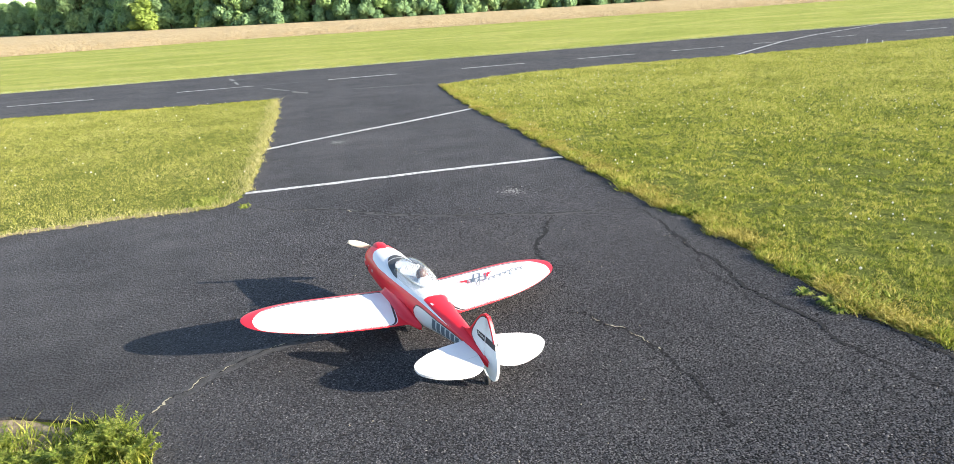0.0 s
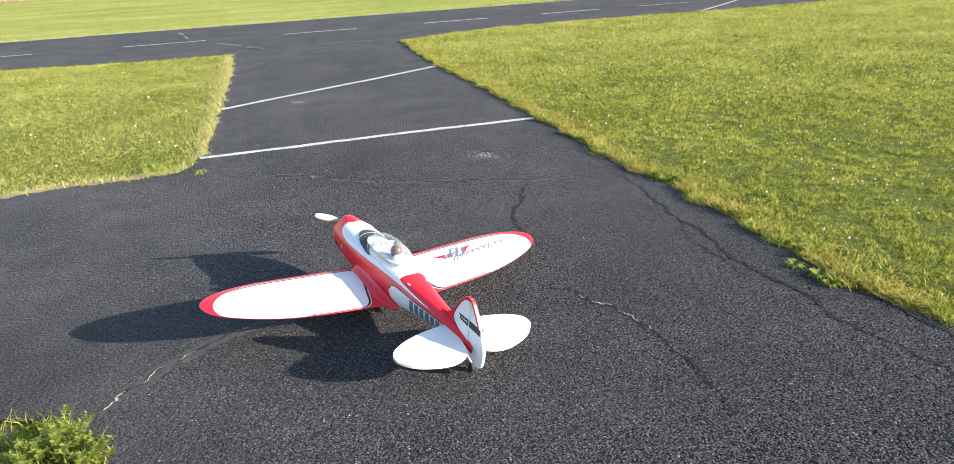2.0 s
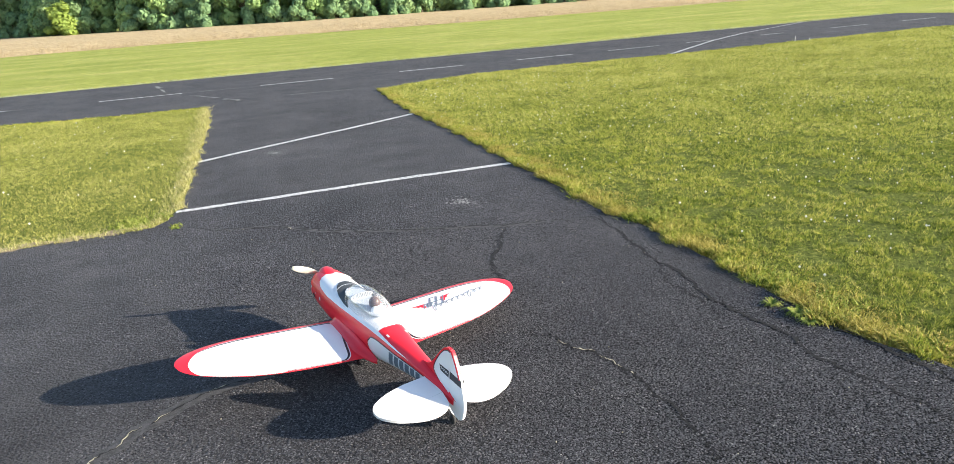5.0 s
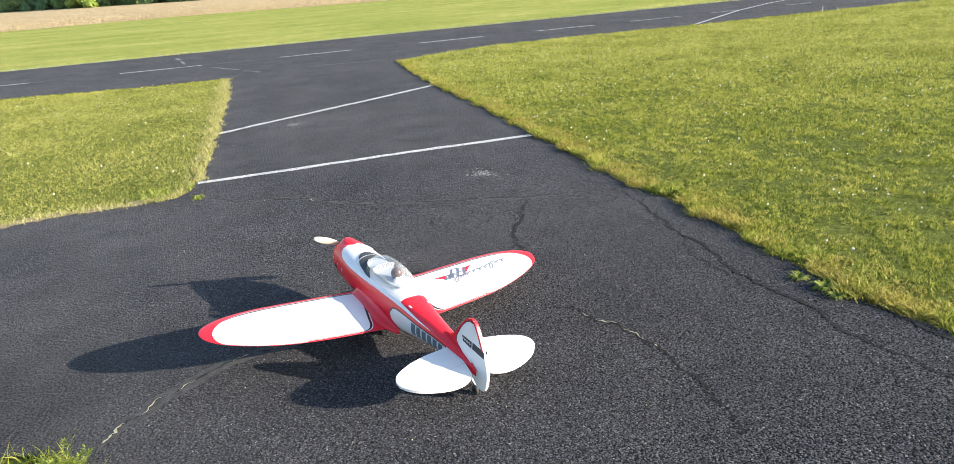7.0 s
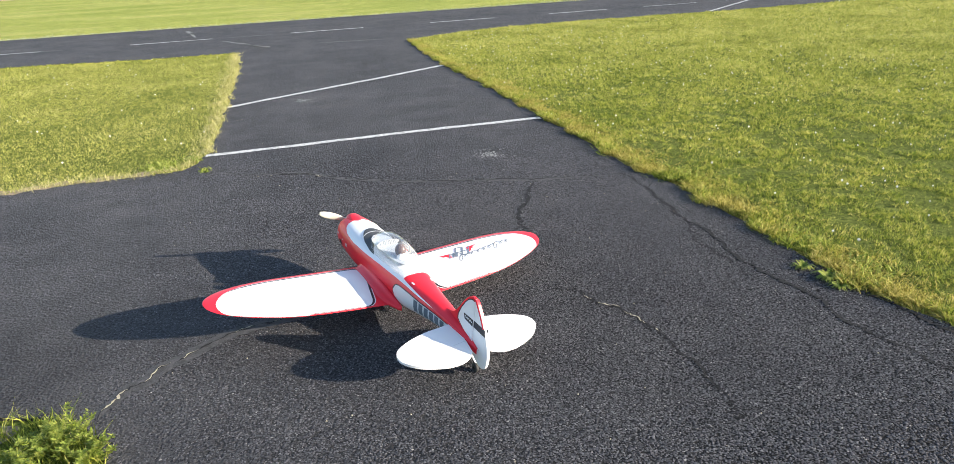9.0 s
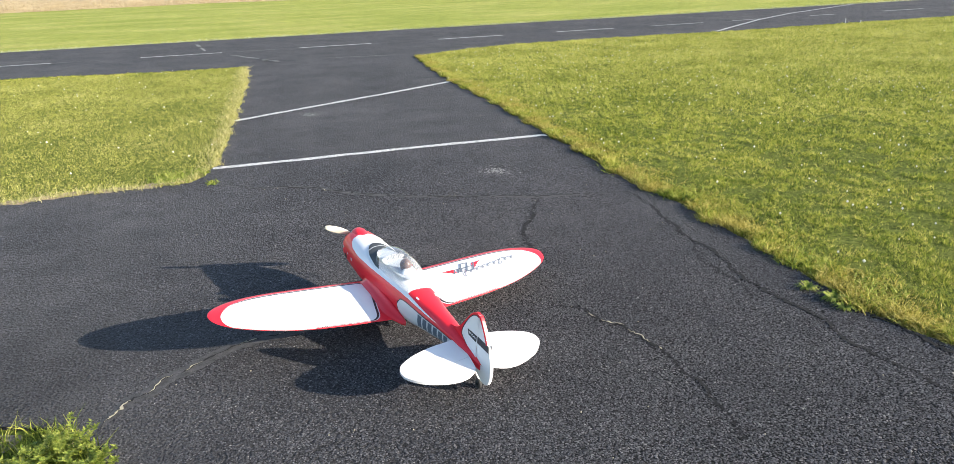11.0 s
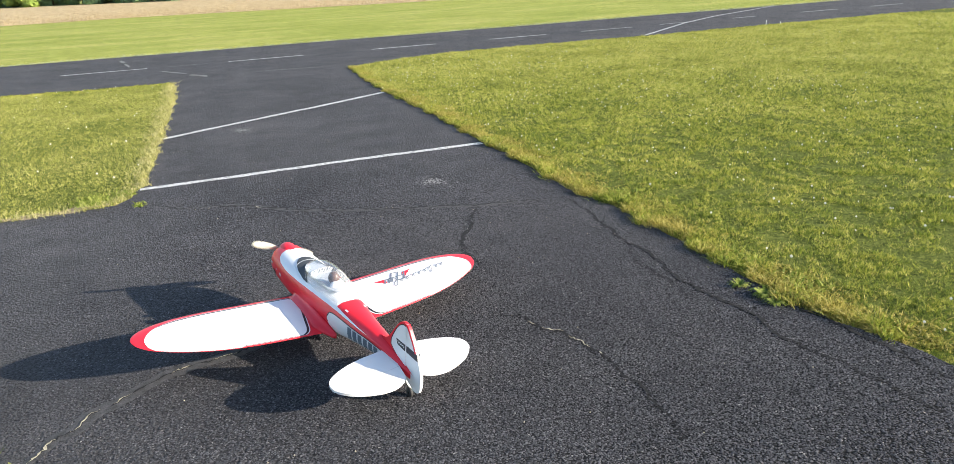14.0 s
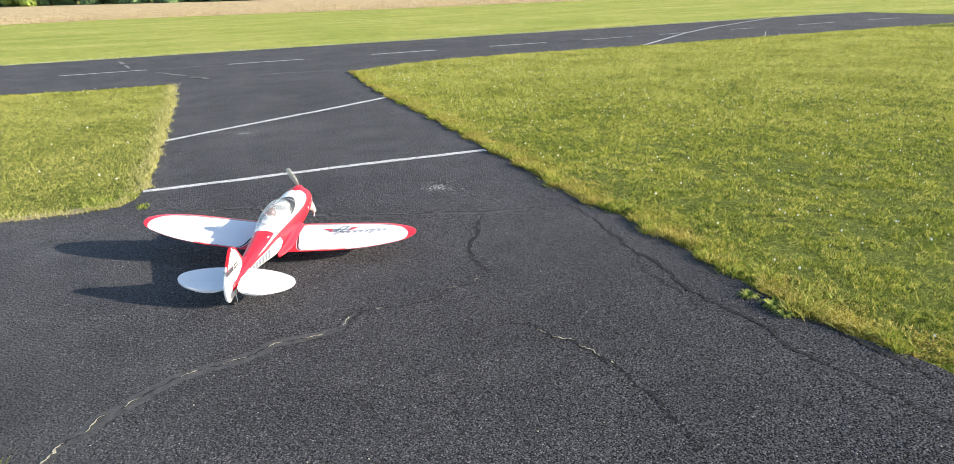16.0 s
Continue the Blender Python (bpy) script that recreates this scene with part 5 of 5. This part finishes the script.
    for side in (-1, 1):
        part("pinstripe", decal(out, 0.0078, lambda a, b, c, side=side: (side * c, a, b)), STRIPE_BLACK, fin, "", False, TAIL)
        part("white_panel", decal(panel, 0.0084, lambda a, b, c, side=side: (side * c, a, b)), WHITE, fin, "white fin covering", False, TAIL)
        band = [(-0.637, 0.128), (-0.650, 0.104), (-0.7125, 0.106), (-0.7105, 0.138)]
        part("band", decal(band, 0.0090, lambda a, b, c, side=side: (side * c, a, b)), STRIPE_BLACK, fin, "black slanted band", False, TAIL)
        part("band_mark", strip([(-0.650 - 0.0036 * k, 0.1185 + 0.0003 * k + 0.005 * math.sin(k * 1.7)) for k in range(16)], 0.003, lambda a, b, c, side=side: (side * c, a, b), 0.0095), WHITE, fin, "", False, TAIL)
        part("band", decal([(0.722 - 0.7145, 0.138), (0.722 - 0.7165, 0.106), (0.722 - 0.806, 0.114), (0.722 - 0.800, 0.146)], 0.0066, lambda a, b, c, side=side: (side * c, a, b)), STRIPE_BLACK, rudder, "black slanted band")
        part("flash", decal([(0.722 - 0.7235, 0.045), (0.722 - 0.782, 0.028), (0.722 - 0.7245, 0.030)], 0.0066, lambda a, b, c, side=side: (side * c, a, b)), RED, rudder, "red pointed flash")
    # tail wheel
    bm = bmesh.new()
    tube(bm, [(0, -0.70, -0.005), (0, -0.735, -0.045), (0.012, -0.75, -0.07), (0.012, -0.76, -0.078)], 0.003, 0.003, 6)
    part("tail_gear_wire", bm, STEEL, plane, "bent bright wire", True, TAIL)
    bm = bmesh.new()
    revolve_x(bm, wheel_rings(0.021, 0.014, 0.3), (0, -0.762, -0.0745), 14)
    part("tail_wheel", bm, RUBBER, plane, "small black tail wheel", True, TAIL)
    bm = bmesh.new()
    for dz in (0.03, 0.0):
        tube(bm, [(0.02, -0.72, dz), (0.03, -0.755, dz - .01)], 0.002, 0.002, 5)
    part("control_horn", bm, STEEL, plane, "", False, TAIL)
    # main gear: the aeroplane leans, so one leg stands taller
    for side, axle in ((-1, -0.176), (1, -0.157)):
        bm = bmesh.new()
        tube(bm, [(side * 0.06, 0.13, -0.085), (side * 0.10, 0.145, -0.12), (side * 0.138, 0.155, axle)], 0.006, 0.005, 8)
        part("gear_leg", bm, STEEL, plane, "", True, PITCH)
        bm = bmesh.new()
        revolve_x(bm, wheel_rings(0.052, 0.034), (side * 0.16, 0.155, axle), 22)
        tyre = part("tyre", bm, RUBBER, plane, "black main wheel tyre", True, PITCH)
        bm = bmesh.new()
        revolve_x(bm, [(-.014, 0.0), (-.014, .03), (.014, .03), (.014, 0.0)], (side * 0.16, 0.155, axle), 18)
        part("wheel_hub", bm, WHITE, tyre, "white wheel hub", True, PITCH)
    # cockpit
    bm = bmesh.new()
    out = []
    for k in range(30):
        a = 2 * math.pi * k / 30
        out.append((0.090 * math.copysign(abs(math.sin(a)) ** 0.8, math.sin(a)), -0.042 + 0.262 * math.copysign(abs(math.cos(a)) ** 0.8, math.cos(a))))
    rings = []
    for sc, dz in ((1.0, 0.0015), (0.9, 0.001)):
        rings.append([(x * sc, -0.042 + (y + .042) * sc, fus_point(y, math.degrees(math.asin(min(1, abs(x) / fus_at(y)[0]) ** (1 / fus_e(y)))))[2] + dz) for x, y in out])
    vs = [[bm.verts.new(p) for p in r] for r in rings]
    for j in range(30):
        bm.faces.new((vs[0][j], vs[0][(j + 1) % 30], vs[1][(j + 1) % 30], vs[1][j]))
    part("canopy_frame", bm, WHITE, plane, "white canopy frame", False, PITCH)
    bm = bmesh.new()
    rows_ = []
    for i in range(17):
        x = 0.083 * (i / 8 - 1) * 0.995
        y0, y1 = 0.218 * math.sqrt(max(0, 1 - (x / 0.083) ** 2)), 0.085 - 0.115 * (x / 0.083) ** 2
        y0 = max(y0, y1 + 0.002)
        rows_.append([bm.verts.new((x, y, fus_point(y, math.degrees(math.asin((abs(x) / fus_at(y)[0]) ** (1 / fus_e(y)))))[2] + 0.0035)) for y in (y0 + (y1 - y0) * k / 6 for k in range(7))])
    for p, q in zip(rows_, rows_[1:]):
        for k in range(6):
            bm.faces.new((p[k], p[k + 1], q[k + 1], q[k]))
    part("glare_shield", bm, COCKPIT, plane, "matt black glare shield", False, PITCH)
    hoop = [(-0.070 + 0.0035 * k, 0.168 - 6.0 * (-0.070 + 0.0035 * k + .005) ** 2) for k in range(41)]
    part("hoop", strip(hoop, 0.004, lambda a, b, c: (a, b, fus_point(b, math.degrees(math.asin(min(1, (abs(a) / fus_at(b)[0]) ** (1 / fus_e(b))))))[2] + c), 0.0062), WHITE, plane, "white hoop line over the glare shield", False, PITCH)
    # instrument panel: pale disc with rows of dark squares
    bm = bmesh.new()
    disc = [(0.058 * math.cos(a), 0.045 * math.sin(a)) for a in (2 * math.pi * j / 24 for j in range(24))]
    IP = lambda a, b, c: (a, 0.004 - (b + .045) * 0.35 - c * .8, 0.088 + (b + .045) * 0.62 + c)
    bm.faces.new([bm.verts.new(IP(a, b, 0)) for a, b in disc])
    panel_ob = part("instrument_panel", bm, PANEL_GREY, plane, "pale grey instrument panel with dark squares", False, PITCH)
    for r in range(4):
        for c in range(-3, 4):
            x, y = c * 0.014, 0.028 - r * 0.014
            if (x / .05) ** 2 + (y / .042) ** 2 < 0.9:
                part("instrument", decal([(x - .0045, y - .0045), (x + .0045, y - .0045), (x + .0045, y + .0045), (x - .0045, y + .0045)], 0.0012, IP), NAVY, panel_ob, "", False, PITCH)
    bm = bmesh.new()
    vs = [[bm.verts.new((x * .66, y, 0.100 + 0.02 * max(0, -y) / .25)) for x, y in ((-hw, yy), (hw, yy))] for yy, hw in ((0.12, .03), (0.09, .065), (0.06, .08), (0.0, .085), (-0.1, .085), (-0.2, .07), (-0.25, .04))]
    for p, q in zip(vs, vs[1:]):
        bm.faces.new((p[0], p[1], q[1], q[0]))
    part("cockpit_floor", bm, FLOOR_GREY, plane, "", False, PITCH)
    # seated figure: plain shapes in one mesh
    bm = bmesh.new()
    bmesh.ops.create_icosphere(bm, subdivisions=3, radius=0.030, matrix=Matrix.Translation((0, -0.148, 0.143)) @ Matrix.Diagonal((.9, 1, 1.1, 1)))
    k = len(bm.faces)
    rings = [[(w * math.cos(a), -0.172 - 0.02 * (0.14 - z) * 8 + d * math.sin(a), z) for a in (2 * math.pi * j / 16 for j in range(16))] for z, w, d in ((0.085, .032, .026), (0.104, .036, .026), (0.126, .028, .022), (0.138, .014, .014))]
    loft(bm, rings)
    for i, f in enumerate(bm.faces):
        f.material_index = 0 if i < k else 1
    part("seated_figure", bm, [SKIN, WHITE], plane, "brown-headed plain figure in white", True, PITCH)
    bm = bmesh.new()
    bm.faces.new([bm.verts.new(p) for p in ((-0.03, -0.106, 0.138), (-0.055, -0.121, 0.115), (-0.03, -0.091, 0.115))])
    bm.faces.new([bm.verts.new(p) for p in ((0.03, -0.106, 0.138), (0.055, -0.121, 0.115), (0.03, -0.091, 0.115))])
    part("scarf", bm, RED, plane, "", False, PITCH)
    # canopy bubble
    bm = bmesh.new()
    rings = []
    for i in range(19):
        t = i / 18
        y = 0.105 - 0.410 * t
        h = 0.080 * (1 - abs(2 * t - 1) ** 2.8) ** 0.8 if 0 < t < 1 else 0.0
        hw = max(0.001, 0.079 * math.sqrt(max(0.0, 1 - (1 - min(1, t / 0.3)) ** 2)) * (1 - 0.2 * max(0, t - 0.5) / 0.5))
        z0 = 0.100 + (0.016 if y < -.2 else 0.016 * max(0, -y) / .2)
        zb = fus_point(y, math.degrees(math.asin(min(1, hw / fus_at(y)[0]) ** (1 / fus_e(y)))))[2] + 0.003
        rings.append([(hw * math.cos(a), y, zb + (max(z0 + h, zb + 0.003) - zb) * math.sin(a)) for a in (math.pi * j / 16 for j in range(17))])
    loft(bm, rings, close=False, caps=False)
    can = part("canopy", bm, GLASS, plane, "clear bubble canopy", True, PITCH)
    can.visible_shadow = False
    # propeller: turns on its own hub
    bm = bmesh.new()
    for side in (-1, 1):
        rings = []
        for k in range(11):
            t = k / 10
            r = 0.02 + 0.165 * t
            w = 0.010 + 0.020 * math.sin(math.pi * min(1, t * 1.02)) ** .7 * (1 - .25 * t)
            tw = radians(52 - 36 * t)
            th = 0.0045 * (1 - .6 * t)
            rings.append([(side * r, w * math.cos(a) * math.sin(tw) * .7 + th * math.sin(a), side * (w * math.cos(a) * math.cos(tw))) for a in (2 * math.pi * j / 10 for j in range(10))])
        loft(bm, rings)
    tube(bm, [(0, -0.012, 0), (0, 0.012, 0)], 0.022, 0.022, 14)
    prop = part("propeller", bm, PROP, plane, "cream two-bladed propeller", True)
    return plane, prop, rudder


AEROPLANE, PROPELLER, RUDDER = aeroplane()


# ---- the small white jet on the runway ----
def jet_model():
    jet = tagged(new("model_jet", None), "white, blue and red model jet rolling along the runway", "model jet")
    st = [(0.86, .012, .012, .24), (0.80, .035, .035, .24), (0.65, .065, .06, .245), (0.45, .085, .085, .255), (0.2, .10, .10, .26), (-0.1, .105, .10, .26), (-0.4, .09, .09, .265), (-0.62, .07, .075, .27), (-0.68, .055, .06, .27)]
    bm = bmesh.new()
    ring_n = 16
    rings = [[(w * math.cos(a), y, z + h * math.sin(a)) for a in (2 * math.pi * (j + .5) / ring_n for j in range(ring_n))] for y, w, h, z in st]

    def mats(i, j):
        a = (j + 1) % ring_n / ring_n
        s = math.sin(2 * math.pi * a)
        if i < 2:
            return 0
        return 0 if s > 0.1 else (1 if s > -0.45 else 2)
    loft(bm, rings, mats=mats)
    part("fuselage", bm, [WHITE, BLUE, RED], jet, "white fuselage with blue and red lower sides", True)
    bm = bmesh.new()
    loft(bm, [[(w * math.cos(a), y, 0.33 + h * math.sin(a)) for a in (2 * math.pi * j / 12 for j in range(12))] for y, w, h in ((0.48, .01, .005), (0.4, .04, .035), (0.25, .05, .055), (0.1, .045, .05), (-0.1, .02, .02))])
    part("canopy", bm, PANEL_GREY, jet, "pale canopy", True)
    T_ = lambda a, b, c: (a, b, 0.235 + c)
    for side in (-1, 1):
        part("wing", plate([(side * .08, .22), (side * .7, -.08), (side * .72, -.22), (side * .08, -.2)], .02, T_, .005), WHITE, jet, "white swept wing")
        part("tailplane", plate([(side * .05, -.48), (side * .3, -.62), (side * .3, -.70), (side * .05, -.68)], .012, lambda a, b, c: (a, b, .29 + c)), WHITE, jet, "white tailplane")
        bm = bmesh.new()
        loft(bm, [[(side * .42 + r * math.cos(a), y, .185 + r * math.sin(a)) for a in (2 * math.pi * j / 12 for j in range(12))] for y, r in ((.34, .006), (.25, .035), (.05, .045), (-.2, .035), (-.3, .006))])
        part("drop_tank", bm, RED, jet, "red drop tank", True)
    part("fin", plate([(-.36, .33), (-.58, .55), (-.70, .56), (-.66, .30), (-.5, .3)], .02, lambda a, b, c: (c, a, b), .005), WHITE, jet, "white swept fin")
    for x, y in ((-.26, -.06), (.26, -.06), (0, .52)):
        bm = bmesh.new()
        tube(bm, [(x, y, .22), (x, y, .05)], .009, .008, 8)
        part("gear_leg", bm, STEEL, jet)
        bm = bmesh.new()
        revolve_x(bm, wheel_rings(.05, .03, .2), (x, y, .05), 16)
        part("wheel", bm, RUBBER, jet, "black wheel", True)
    shrink = Matrix.Diagonal((0.88, 0.88, 0.88, 1))
    for ob in jet.children:
        ob.data.transform(shrink)
    return jet


JET = jet_model()


# ---- what moves ----
def stand(x, y, heading, lean):
    """On its wheels, leaning a few degrees to its right."""
    return pose(x, y, 0, 0, lean, heading)


def motions():
    walk(AEROPLANE, [(t, stand(x, y, h, lean)) for t, x, y, h, lean in ROLL])
    hub = PITCH @ pose(0, 0.478, 0.020)
    turns, rest = [(0.0, 0.0), (13.5, 0.0)], 23.0
    marks = [(13.5, 0), (14.0, 1080), (14.5, 2195), (15.0, 3244), (15.5, 4324), (16.0, 5440)]
    for (t0, a0), (t1, a1) in zip(marks, marks[1:]):
        for k in range(1, 16):
            turns.append((t0 + (t1 - t0) * k / 15, a0 + (a1 - a0) * k / 15))
    walk(PROPELLER, [(t, hub @ pose(0, 0, 0, 0, rest + a, 0)) for t, a in turns])
    swing = [(0, 0), (13.8, 0), (14.5, 4), (15.0, 8), (15.3, 30), (15.5, 42), (15.6, 40), (15.8, 14), (16.0, -4)]
    walk(RUDDER, [(t, TAIL @ pose(0, -0.722, 0, 0, 0, a)) for t, a in swing])
    run = [(0.0, -112, 0), (4.0, -100, 0), (7.0, -76, 0), (9.0, -46, 0), (10.2, -23.5, 0), (11.3, -1.3, 0), (11.6, 5.0, 0), (11.9, 11.3, 0), (12.1, 15.6, 0.02), (12.3, 20.0, 0.15), (12.6, 26.8, 0.7), (13.2, 41, 2.6), (14.5, 73, 9), (16.0, 112, 18)]
    walk(JET, [(t, pose(x - 0.22, 18.65 + 0.02 * max(0, min(x, 20)), z, min(12, z * 6), 0, -90 + 1.0)) for t, x, z in run])


ROLL = [
    (0.0, 0.920, 3.333, 11.9, 3.4), (13.6, 0.920, 3.333, 11.9, 3.3), (13.8, 0.914, 3.35, 11.85, 3.1), (14.0, 0.902, 3.408, 11.69, 2.9), (14.5, 0.845, 3.659, 9.31, 3.6), (15.0, 0.819, 3.780, 8.25, 3.8), (15.3, 0.805, 3.822, 7.0, 3.6),
    (15.5, 0.790, 3.867, 5.51, 3.5), (15.6, 0.774, 3.960, 2.27, 3.3), (15.7, 0.744, 4.130, -3.43, 3.3), (15.8, 0.723, 4.354, -11.01, 3.2), (15.9, 0.743, 4.588, -20.11, 3.1), (16.0, 0.810, 4.753, -28.26, 3.05)]
motions()
